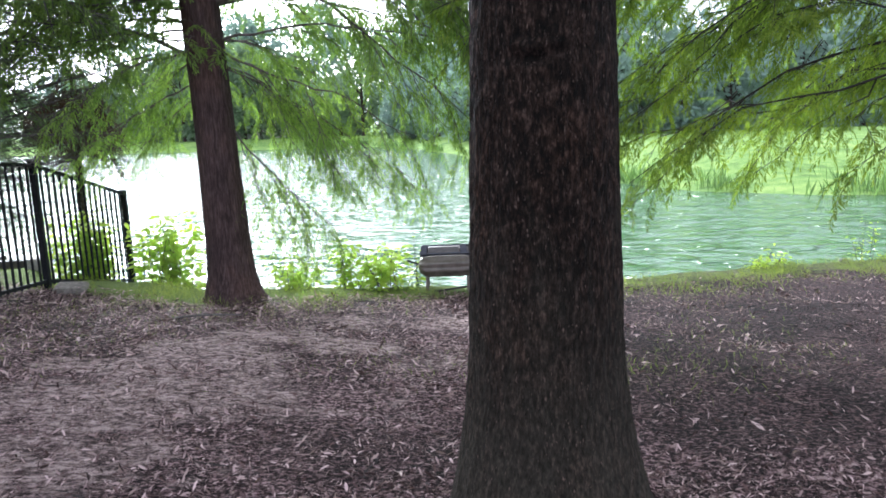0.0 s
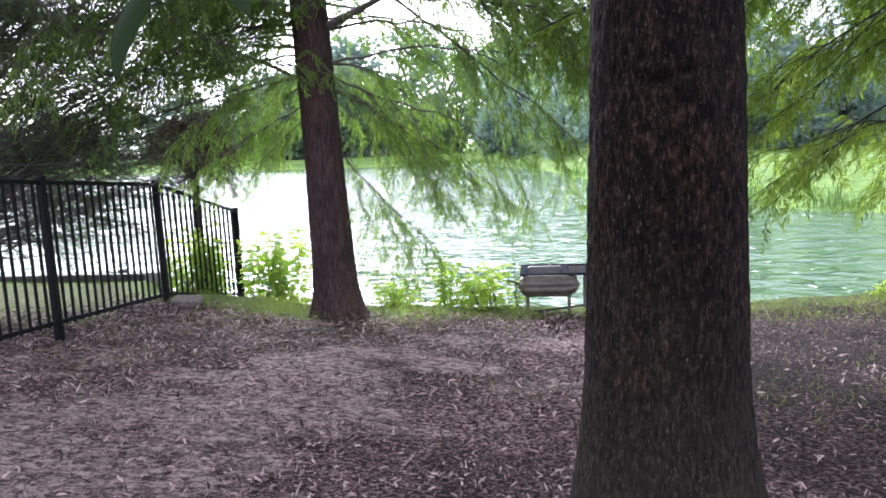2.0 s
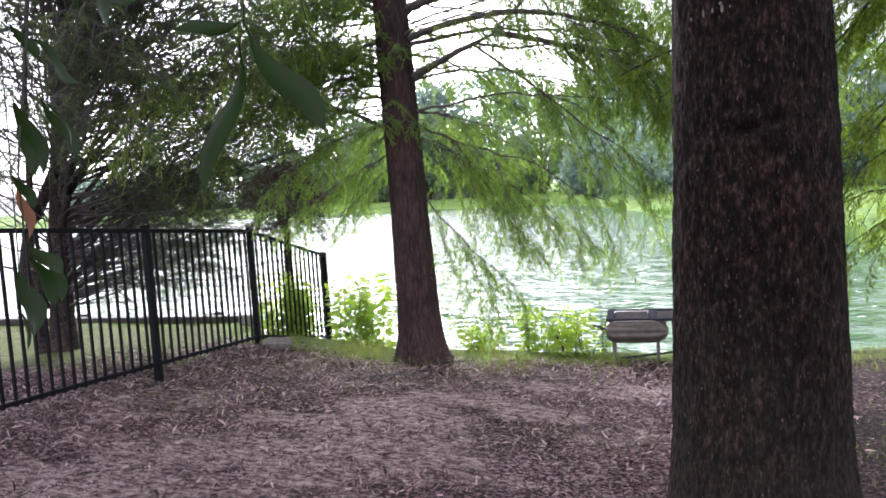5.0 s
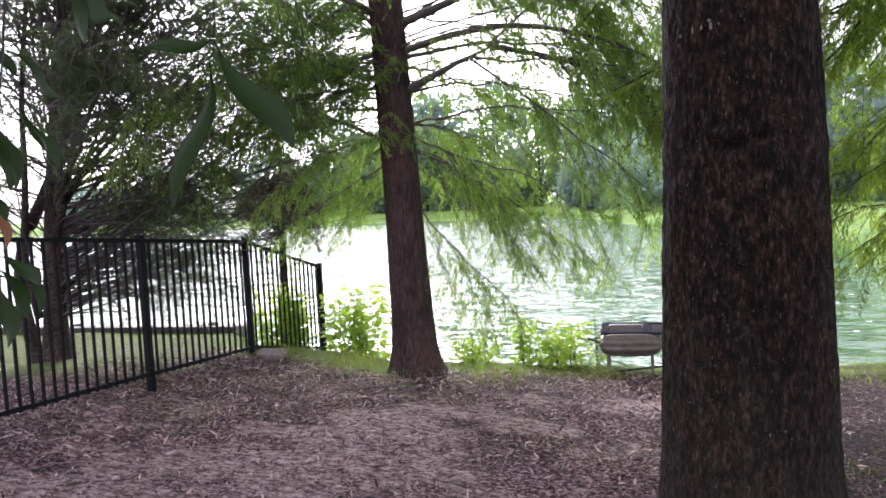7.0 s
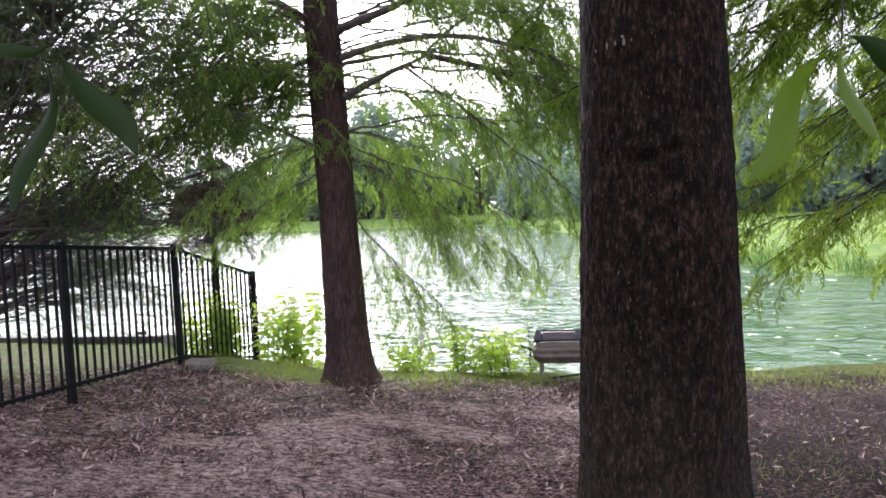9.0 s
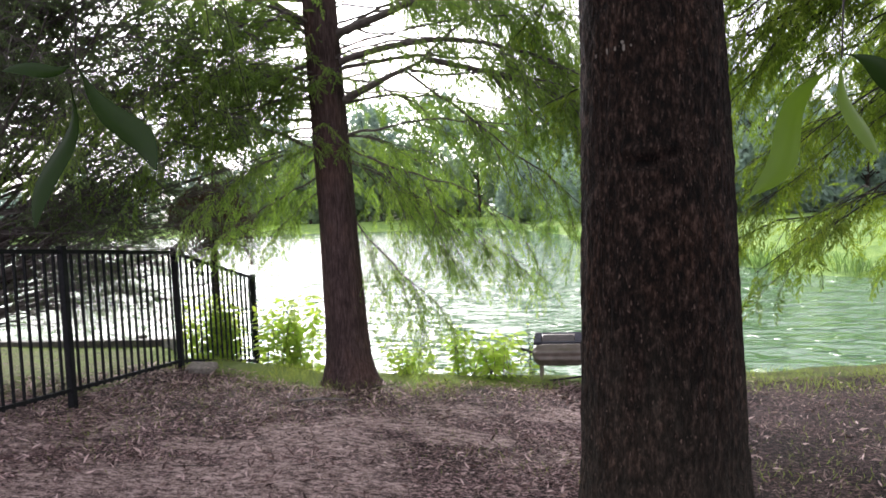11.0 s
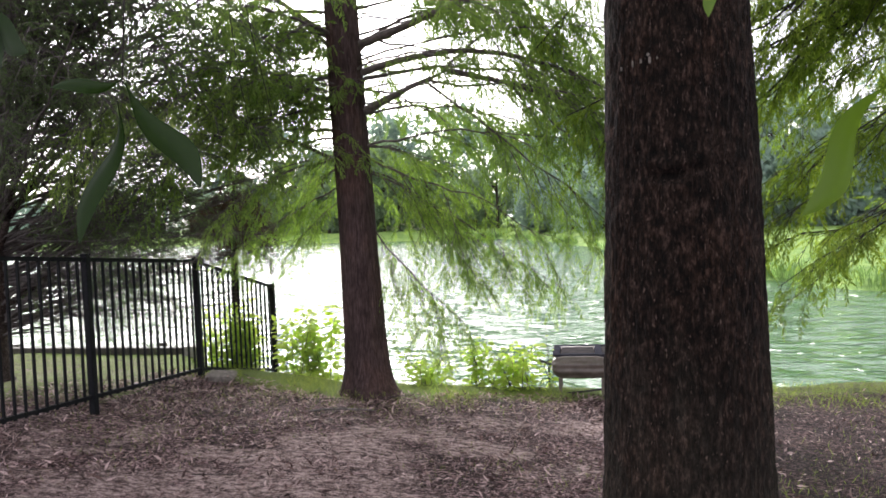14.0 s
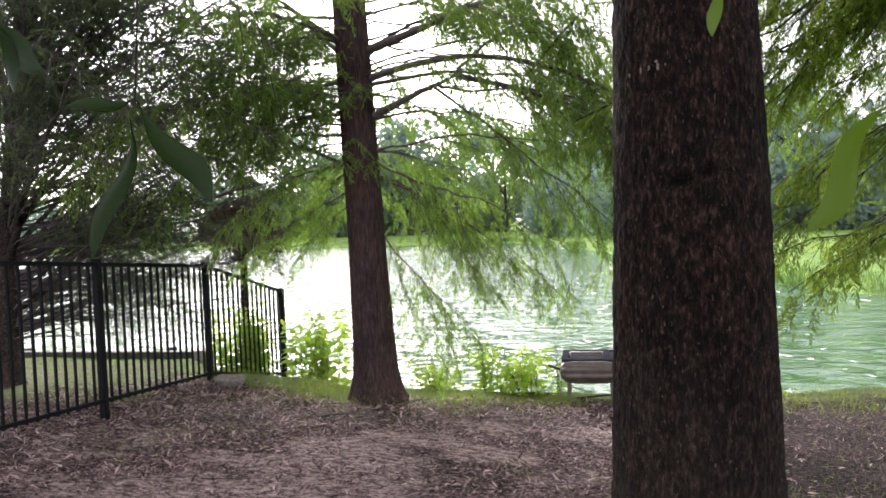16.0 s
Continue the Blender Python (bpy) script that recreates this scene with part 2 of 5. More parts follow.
def water_material():
    m, nt, b = material("lake_water")
    ripple = noise_tex(nt, coords(nt, (1.7, 2.6, 1)), 1.7, 3, 0.55)
    waves = noise_tex(nt, coords(nt, (0.95, 1.1, 1)), 1.35, 2, 0.5)
    crest = nt.nodes.new("ShaderNodeMapRange")
    crest.interpolation_type = "SMOOTHSTEP"
    crest.inputs[1].default_value, crest.inputs[2].default_value = 0.50, 0.60
    nt.links.new(noise_tex(nt, coords(nt, (0.70, 1.1, 1)), 1.55, 2, 0.5), crest.inputs[0])
    h = mix(nt, 0.36, mix(nt, 0.30, waves, ripple), crest.outputs[0])
    b.inputs["Base Color"].default_value = (0.054, 0.120, 0.050, 1)
    b.inputs["Roughness"].default_value, b.inputs["IOR"].default_value = 0.11, 1.33
    bump(nt, h, b, 1.0, 0.28)
    return m


GROUND, WATER = ground_material(), water_material()


# ---- mesh helpers ----
def mesh_of(name, verts, faces, mat, smooth=False):
    """A mesh from arrays: verts n x 3, faces m x 3 or m x 4."""
    verts, faces = np.asarray(verts, np.float32), np.asarray(faces, np.int32)
    me = bpy.data.meshes.new(name)
    k = faces.shape[1]
    me.vertices.add(len(verts))
    me.vertices.foreach_set("co", verts.ravel())
    me.loops.add(faces.size)
    me.loops.foreach_set("vertex_index", faces.ravel())
    me.polygons.add(len(faces))
    me.polygons.foreach_set("loop_start", np.arange(0, faces.size, k, dtype=np.int32))
    if smooth:
        me.polygons.foreach_set("use_smooth", np.ones(len(faces), bool))
    me.update(calc_edges=True)
    me.materials.append(mat)
    return me


def thing(name, label, category, at=(0, 0, 0), group="", kind=""):
    ob = new(name)
    ob.empty_display_size = 0.1
    ob.location = at
    return tagged(ob, label, category, group, kind)


def hang(name, me, parent, label="", kind=""):
    ob = new(name, me)
    ob.parent = parent
    return tagged(ob, label, kind=kind)


def part(name, bm, mat, parent, label="", smooth=False):
    me = bpy.data.meshes.new(name)
    bm.to_mesh(me)
    bm.free()
    me.materials.append(mat)
    if smooth:
        for p in me.polygons:
            p.use_smooth = True
    return hang(name, me, parent, label)


def block(bm, cx, cy, cz, sx, sy, sz, bevel=0.0, turn=None):
    made = bmesh.ops.create_cube(bm, size=1)["verts"]
    for v in made:
        v.co = Vector((v.co.x * sx, v.co.y * sy, v.co.z * sz))
    if bevel:
        edges = list({e for v in made for e in v.link_edges})
        made = list({v for f in bmesh.ops.bevel(bm, geom=edges, offset=bevel, segments=2, affect="EDGES")["faces"] for v in f.verts} | {v for v in made if v.is_valid})
    m = Matrix.Translation((cx, cy, cz)) @ (turn or Matrix())
    for v in made:
        v.co = m @ v.co
    return bm


def tube(points, radii, sides=8):
    """Arrays of a tapered tube along points (n x 3)."""
    P, r = np.asarray(points, float), np.asarray(radii, float)
    d = np.gradient(P, axis=0)
    d /= np.linalg.norm(d, axis=1)[:, None] + 1e-9
    ref = np.where(np.abs(d[:, 2:3]) > 0.9, np.array([[1.0, 0, 0]]), np.array([[0, 0, 1.0]]))
    u = np.cross(ref, d)
    u /= np.linalg.norm(u, axis=1)[:, None]
    w = np.cross(d, u)
    a = np.linspace(0, 2 * np.pi, sides, endpoint=False)
    v = P[:, None] + r[:, None, None] * (np.cos(a)[None, :, None] * u[:, None] + np.sin(a)[None, :, None] * w[:, None])
    n = len(P)
    i, j = np.meshgrid(np.arange(n - 1), np.arange(sides), indexing="ij")
    q = np.stack([i * sides + j, i * sides + (j + 1) % sides, (i + 1) * sides + (j + 1) % sides, (i + 1) * sides + j], -1).reshape(-1, 4)
    return v.reshape(-1, 3), q


def join(pieces):
    """Arrays of several meshes, joined."""
    vs, fs, k = [], [], 0
    for v, f in pieces:
        vs.append(v)
        fs.append(f + k)
        k += len(v)
    return np.concatenate(vs), np.concatenate(fs)


def scatter(templates, origins, dirs, sizes, rolls, rng):
    """Copies of small triangle templates (x axis along dirs), joined."""
    o, d = np.asarray(origins), np.asarray(dirs)
    d = d / (np.linalg.norm(d, axis=1)[:, None] + 1e-9)
    up = np.where(np.abs(d[:, 2:3]) > 0.95, np.array([[0.3, 1.0, 0]]), np.array([[0, 0, 1.0]]))
    y = np.cross(up, d)
    y /= np.linalg.norm(y, axis=1)[:, None]
    z = np.cross(d, y)
    c, s = np.cos(rolls)[:, None], np.sin(rolls)[:, None]
    y, z = y * c + z * s, z * c - y * s
    pick = rng.integers(0, len(templates), len(o))
    out = []
    for k, (tv, tf) in enumerate(templates):
        sel = np.nonzero(pick == k)[0]
        if not len(sel):
            continue
        sz = np.asarray(sizes)[sel][:, None, None]
        v = o[sel][:, None] + sz * (tv[None, :, 0:1] * d[sel][:, None] + tv[None, :, 1:2] * y[sel][:, None] + tv[None, :, 2:3] * z[sel][:, None])
        f = tf[None] + (np.arange(len(sel)) * len(tv))[:, None, None]
        out.append((v.reshape(-1, 3), f.reshape(-1, tf.shape[1])))
    return join(out)


# ---- the lie of the land ----
LIP_X = [-60, -30, -5.3, -4.7, -2.5, -0.8, 0.0, 2.6, 5.0, 8.0, 14.0, 40.0, 400.0]
LIP_Y = [14.0, 11.5, 9.7, 8.5, 8.05, 8.35, 8.6, 9.3, 10.3, 11.2, 12.0, 13.0, 14.0]
FAR_X = [-400, -60, -19, -9, -3, 1.0, 2.8, 5.2, 8.0, 11.0, 20.0, 60.0, 400.0]
FAR_Y = [130, 102, 87, 85, 72, 56, 45, 30, 23.0, 20.5, 18.5, 17.5, 17.0]
WATER_Z = -0.9


def smooth(a):
    a = np.clip(a, 0, 1)
    return a * a * (3 - 2 * a)


def lip(x):
    return np.interp(x, LIP_X, LIP_Y)


def far_shore(x):
    return np.interp(x, FAR_X, FAR_Y)


def plane(x, y):
    fx = np.where(x > 1, 1 + (x - 1) * 0.45, np.maximum(x, -4.3))
    return np.maximum(0.003 - 0.07 * np.minimum(fx, 5) - 0.044 * np.clip(y, -8, 14), -0.72)


def height(x, y):
    x, y = np.asarray(x, float), np.asarray(y, float)
    d = y - lip(x)
    steep = np.where(x < -5.0, 3.0, 0.5)
    z = plane(x, y) - np.maximum(d, 0) * steep * np.minimum(1, np.maximum(d, 0) * 2 + 0.3)
    z = np.maximum(z, -1.8)
    e = (y - far_shore(x)) * np.where((x > -4) & (x < 3), 0.35, 0.8)
    bank = WATER_Z + np.clip(0.16 * e, -0.9, 1.05)
    return np.where(e > -5, np.maximum(z, bank), z)


def steps(spans):
    """Grid lines: (start, end, step) spans, then growing outward to the horizon."""
    a = np.concatenate([np.arange(*s) for s in spans])
    g = 1.0
    lo, hi = [a[0]], [a[-1]]
    while hi[-1] < 3000:
        g *= 1.22
        lo.append(lo[-1] - g)
        hi.append(hi[-1] + g)
    return np.concatenate([lo[:0:-1], a, hi[1:]])


def relief(x, y):
    """Small humps of the near ground."""
    return noise.noise((x * 1.1, y * 1.1, 0.0)) * 0.035 + noise.noise((x * 4.3, y * 4.3, 2.0)) * 0.014


def bareness(X, Y):
    """Where feet have worn the leaves away: a path along the bank and a patch beside it, both broken up."""
    n = np.array([0.30 * noise.noise((x * 0.9, y * 1.2, 3.0)) + 0.30 * noise.noise((x * 2.3, y * 3.2, 6.0)) + 0.16 * noise.noise((x * 5.0, y * 6.0, 8.0))
                  if abs(x) < 12 and -2 < y < 14 else 0.0 for x, y in zip(X.ravel(), Y.ravel())]).reshape(X.shape)
    path = (0.50 - 0.24 * smooth((X + 1.2) / 1.0)) * np.exp(-((Y - 4.9 - 0.35 * X) / 1.1) ** 2) * smooth((X + 5) / 2) * smooth((2.6 - X) / 2)
    patch = 0.62 * np.exp(-(((X + 2.9) / 1.9) ** 2 + ((Y - 3.3) / 1.15) ** 2))
    edge = 0.42 * np.exp(-((Y - lip(X) + 1.9) / 0.5) ** 2) * smooth((X + 2.5) / 1) * smooth((3.5 - X) / 1)
    dry = 0.34 * np.exp(-(((X + 3.7) / 1.5) ** 2 + ((Y - 4.6) / 2.4) ** 2))
    sand = sum(0.9 * np.exp(-(((X - a) / w) ** 2 + ((Y - b) / 0.22) ** 2)) for a, b, w in ((-0.48, 5.7, 0.42), (-1.88, 5.6, 0.45), (-1.1, 5.95, 0.5), (-2.4, 5.1, 0.45), (-1.28, 5.3, 0.4)))
    return np.maximum(np.maximum(np.maximum(np.maximum(path, patch), edge), dry), sand) + 0.8 * n - 0.4 * smooth((X - 0.9) / 1.0)


def build_ground():
    xs, ys = steps([(-9, 9, 0.12), (9, 30, 0.6)]), steps([(0.6, 12.5, 0.11), (12.5, 100, 0.8)])
    X, Y = np.meshgrid(xs, ys)
    Z = height(X, Y)
    near = (np.abs(X) < 12) & (Y < 14) & (Y > -2)
    small = np.array([relief(x, y) if n else 0.0
                      for x, y, n in zip(X.ravel(), Y.ravel(), near.ravel())]).reshape(X.shape)
    mound = -0.06 * np.exp(-(((X + 2.1) / 0.7) ** 2 + ((Y - 7.5) / 0.5) ** 2)) + 0.08 * np.exp(-(((X - 0.6) / 0.8) ** 2 + ((Y - 2.8) / 0.8) ** 2))
    Z = Z + small + mound
    nx, ny = len(xs), len(ys)
    i, j = np.meshgrid(np.arange(ny - 1), np.arange(nx - 1), indexing="ij")
    q = np.stack([i * nx + j, i * nx + j + 1, (i + 1) * nx + j + 1, (i + 1) * nx + j], -1).reshape(-1, 4)
    me = mesh_of("ground", np.stack([X, Y, Z], -1).reshape(-1, 3), q, GROUND, True)
    d = Y - lip(X)
    turf = smooth((d + 1.1) / 0.7) * np.where(X > 1.2, 0.54, 0.8)
    turf = np.maximum(turf, np.where(X < -4.3, 0.60 * smooth((Y - 5.4) / 1.2), 0))
    turf = np.maximum(turf, 0.32 * np.exp(-(((X + 3.0) / 0.7) ** 2 + ((Y - 6.4) / 1.0) ** 2)))
    bare = bareness(X, Y)
    field = (Y - far_shore(X) > -1) * 1.0
    # mask of the ground darkened for the right tree's shade and darker soil
    tree_shade = 0.62 * smooth((X - 0.7) / 1.1) * smooth((Y - 3.0) / 1.4)
    for key, val in (("tree_shade", tree_shade), ("turf", turf), ("bare", bare), ("field", field)):
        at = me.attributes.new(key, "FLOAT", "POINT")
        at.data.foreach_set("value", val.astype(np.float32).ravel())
    tagged(new("ground", me), "leaf-strewn brown earth sloping to a grassy lake bank", "ground", kind="structure")


def build_water():
    xs, ys = np.linspace(-400, 400, 41), np.linspace(8.3, 140, 41)
    X, Y = np.meshgrid(xs, ys)
    i, j = np.meshgrid(np.arange(40), np.arange(40), indexing="ij")
    q = np.stack([i * 41 + j, i * 41 + j + 1, (i + 1) * 41 + j + 1, (i + 1) * 41 + j], -1).reshape(-1, 4)
    me = mesh_of("water", np.stack([X, Y, 0 * X + WATER_Z], -1).reshape(-1, 3), q, WATER)
    tagged(new("water", me), "rippled green lake water reflecting a white sky", "lake", kind="structure")


build_ground()
build_water()


# ---- trees ----
def frond(rng, length, pairs, leaf, width, droop, dip=0.35):
    """One needle-bearing twig: slim pointed leaflets in two ranks, hanging a little."""
    v, f = [], []
    for k in range(pairs):
        s = (k + 0.5) / pairs
        for side in (-1, 1):
            u = s + rng.uniform(-0.3, 0.3) / pairs
            base = np.array([length * u, 0, -droop * u * u])
            a = radians(rng.uniform(26, 62)) * (1 - 0.45 * s)
            d = np.array([math.cos(a), side * math.sin(a), -dip * rng.uniform(0.1, 1.6)])
            d /= np.linalg.norm(d)
            n = np.cross(d, [0, 0.3 * side, 1.0])
            n /= np.linalg.norm(n)
            ln = leaf * rng.uniform(0.65, 1.2) * (1.1 - 0.5 * s)
            w = width * rng.uniform(0.7, 1.2)
            mid = base + d * ln * 0.42 + np.array([0, 0, 0.06 * ln])
            k0 = len(v)
            v.extend((base, mid + n * w * 0.5, base + d * ln + np.array([0, 0, -0.12 * ln]), mid - n * w * 0.5))
            f.extend(((k0, k0 + 1, k0 + 2), (k0, k0 + 2, k0 + 3)))
    return np.array(v), np.array(f)


RNG = np.random.default_rng(7)
SPRAYS = [frond(RNG, 0.25, 9, 0.072, 0.0105, 0.05) for _ in range(7)]
THIN = [frond(RNG, 0.22, 7, 0.062, 0.0075, 0.03, 0.2) for _ in range(6)]
FULL = [frond(RNG, 0.23, 8, 0.072, 0.0135, 0.05, 0.3) for _ in range(6)]
COARSE = [frond(RNG, 0.34, 4, 0.20, 0.05, 0.08) for _ in range(4)]


def limb_line(start, azimuth, rise, length, sag, rng, n=14, wobble=0.055):
    """Points along a limb: leaves at rise degrees and bends down by sag * s * s."""
    s = np.linspace(0, 1, n) * length
    a = radians(azimuth)
    wob = np.cumsum(rng.normal(0, wobble, (n, 3)), axis=0) * (length / n) * 1.4
    wob -= wob[0]
    x = np.stack([np.cos(a) * s, np.sin(a) * s, math.tan(radians(rise)) * s - sag * s * s], -1)
    return np.asarray(start) + x + wob


def at_line(P, s):
    k = np.clip(s, 0, 1) * (len(P) - 1)
    i = np.minimum(k.astype(int), len(P) - 2)
    t = (k - i)[:, None]
    d = P[i + 1] - P[i]
    return P[i] * (1 - t) + P[i + 1] * t, d / (np.linalg.norm(d, axis=1)[:, None] + 1e-9)


def foliate(P, rng, gap, reach, hang_down, spray_gap, size, start=0.15, twig=0.0045, loose=0.25):
    """Side twigs along a limb and needle fronds along the twigs. Returns twig tubes, frond origins, directions, sizes."""
    length = np.linalg.norm(np.diff(P, axis=0), axis=1).sum()
    n = max(2, int(length * (1 - start) / gap))
    s = start + (1 - start) * (np.arange(n) + rng.uniform(0, 1, n)) / n
    base, d = at_line(P, s)
    tubes, O, D, S = [], [], [], []
    for k in range(n):
        side = 1 if k % 2 else -1
        across = np.cross(d[k], [0, 0, 1.0])
        across /= np.linalg.norm(across) + 1e-9
        ln = reach * rng.uniform(0.35, 1.15) * (1 - 0.4 * s[k])
        go = d[k] * rng.uniform(0.5, 1.0) + across * side * rng.uniform(0.3, 0.85) + np.array([0, 0, rng.uniform(-0.15 - loose, loose - 0.1)])
        go /= np.linalg.norm(go)
        u = np.linspace(0, 1, 4)[:, None]
        Q = base[k] + go * u * ln + np.array([0, 0, -1.0]) * hang_down * rng.uniform(0.25, 1.6) * ln * u * u
        tubes.append(tube(Q, np.linspace(twig, 0.0012, 4), 3))
        m = max(2, int(ln / spray_gap))
        t = (np.arange(m) + rng.uniform(0, 1, m)) / m
        o, dd = at_line(Q, 0.08 + 0.92 * t)
        out = np.cross(dd, [0, 0, 1.0])
        out /= np.linalg.norm(out, axis=1)[:, None] + 1e-9
        flip = np.where(np.arange(m) % 2, 1.0, -1.0)[:, None] * rng.uniform(0.0, 0.95, (m, 1))
        spread = out * flip + rng.normal(0, 0.16 + 0.3 * loose, (m, 3))
        spread[:, 2] -= (0.3 + hang_down) * rng.uniform(0.0, 1.2, m)
        O.append(o)
        D.append(dd + spread)
        S.append(size * rng.uniform(0.55, 1.2, m))
    return tubes, O, D, S


def forks(P, rng, count, reach, r, start=0.25, dive=0.0):
    """Side limbs that leave a limb forwards and bend down, more steeply where dive is large."""
    out = []
    s = start + (0.92 - start) * (np.arange(count) + rng.uniform(0, 1, count)) / count
    base, d = at_line(P, s)
    for k in range(count):
        across = np.cross(d[k], [0, 0, 1.0])
        across /= np.linalg.norm(across) + 1e-9
        go = d[k] + across * (1 if k % 2 else -1) * rng.uniform(0.3, 0.9) + np.array([0, 0, rng.uniform(-0.35, 0.15) - dive * rng.uniform(0.2, 1.3)])
        go /= np.linalg.norm(go)
        ln = reach * rng.uniform(0.55, 1.1) * (1 - 0.45 * s[k])
        u = np.linspace(0, 1, 9)[:, None]
        wob = np.cumsum(rng.normal(0, 0.022, (9, 3)), axis=0) * ln * (u > 0)
        out.append((base[k] + go * u * ln - np.array([0, 0, 1.0]) * rng.uniform(0.1, 0.45) * ln * u * u + wob, r * (1 - 0.5 * s[k])))
    return out


def tree(name, label, trunk_line, trunk_radii, limbs, bark, leaf, seed, gap=0.11, reach=0.6, hang_down=0.5, spray_gap=0.075,
         size=1.0, sides=24, trunk=None, category="tree", start=0.15, fine_below=4.6, twig=0.0045, needles=None, limb_mat=None, bare=(), wobble=0.055,
         fork=0, fork_reach=1.2, loose=0.25):
    """limbs: (start, azimuth, rise, length, sag, radius), then if need be where leaves begin, the number of side limbs and their dive."""
    rng = np.random.default_rng(seed)
    base = trunk_line[0]
    ob = thing(name, label, category, base)
    off = np.asarray(base)
    if trunk is None:
        v, q = tube(np.asarray(trunk_line) - off, trunk_radii, sides)
        hang("trunk", mesh_of("trunk", v, q, bark, True), ob)
    else:
        trunk.parent = ob
    tubes = []
    low, high = ([], [], []), ([], [], [])
    for a, az, rise, ln, sag, r, *leafy in limbs:
        P = limb_line(a, az, rise, ln, sag, rng, 14, wobble * (0.25 if r > 0.03 else 1.0))
        fine = a[2] < fine_below
        from_here = leafy[0] if leafy else start * 0.4 if 125 < az % 360 < 250 else start
        count, dive = leafy[1:] if len(leafy) > 1 else (fork if ln > 1.4 else 0, 0.0)
        boughs = [(P, r)] + (forks(P, rng, count, fork_reach, r * 0.55, max(0.15, from_here), dive) if fine else [])
        for Q, rad in boughs:
            v, q = tube(Q - off, np.linspace(rad, rad * 0.18, len(Q)), 7)
            hang("limb", mesh_of("limb", v, q, limb_mat or LIMB, True), ob)
            tw, *got = foliate(Q, rng, gap, reach, hang_down, spray_gap, size, from_here if Q is P else 0.12, twig, loose) if fine else foliate(Q, rng, 0.45, 0.85, hang_down, 0.2, 1.4, start, twig)
            tubes.extend(tw)
            for lst, g in zip(low if fine else high, got):
                lst.extend(g)
    for a, az, rise, ln, sag, r in bare:
        P = limb_line(a, az, rise, ln, sag, rng, 12, 0.05)
        v, q = tube(P - off, np.linspace(r, r * 0.25, len(P)), 6)
        hang("limb", mesh_of("limb", v, q, limb_mat or LIMB, True), ob)
        tubes.extend(foliate(P, rng, 0.15, 0.70, 0.12, 1.0, 1.0, 0.15, twig * 0.75, 0.6)[0])
    v, q = join(tubes)
    hang("twigwork", mesh_of("twigwork", v - off, q, limb_mat or LIMB), ob, "thin dark brown twigs", "stuff")
    for kind, sets in ((needles or SPRAYS, low), (COARSE, high)):
        if sets[0]:
            O, D, S = [np.concatenate(k) for k in sets]
            v, f = scatter(kind, O - off, D, S, rng.normal(0, 0.75, len(O)), rng)
            hang("foliage", mesh_of("foliage", v, f, leaf), ob, "feathery green needle sprays", "stuff")
    return ob


def ridged_trunk(base, profile, seg, rings, depth, bark, lean=(0, 0), knots=()):
    """A thick trunk with stringy bark: profile rows of (height, radius); knots: healed scars, (angle, height, half width, depth)."""
    hs, rs = zip(*profile)
    z = np.linspace(hs[0], hs[-1], rings)
    r = np.interp(z, hs, rs)
    a = np.linspace(0, 2 * np.pi, seg, endpoint=False)
    v = np.empty((rings, seg, 3))
    for i in range(rings):
        for j in range(seg):
            c, s = math.cos(a[j]), math.sin(a[j])
            n = noise.noise((c * 9, s * 9, z[i] * 5.0)) * 0.5 + noise.noise((c * 20, s * 20, z[i] * 17)) * 0.7
            n = n + 0.35 * noise.noise((c * 45, s * 45, z[i] * 26))
            flute = 0.05 * r[i] * math.cos(5 * a[j] + 0.7) * max(0.0, (hs[0] + 0.9 - z[i]) / 0.9)
            rad = r[i] * (1 + 0.025 * noise.noise((c * 1.3, s * 1.3, z[i] * 0.8))) + depth * n + flute
            for ka, kz, kw, kd in knots:
                e = (a[j] - ka + math.pi) % (2 * math.pi) - math.pi
                if abs(e) * r[i] < kw * 2 and abs(z[i] - kz) < kw:
                    wide = math.exp(-(e * r[i] / kw) ** 2)
                    dz = (z[i] - kz + 0.25 * kw * wide) / (kw * 0.22)
                    rad += kd * wide * (0.8 * math.exp(-(dz - 1.5) ** 2) + 0.6 * math.exp(-(dz + 1.6) ** 2) - 1.4 * math.exp(-dz * dz))
            v[i, j] = (rad * c + lean[0] * z[i], rad * s + lean[1] * z[i], z[i])
    i, j = np.meshgrid(np.arange(rings - 1), np.arange(seg), indexing="ij")
    q = np.stack([i * seg + j, i * seg + (j + 1) % seg, (i + 1) * seg + (j + 1) % seg, (i + 1) * seg + j], -1).reshape(-1, 4)
    return new("trunk", mesh_of("trunk", v.reshape(-1, 3), q, bark, True))


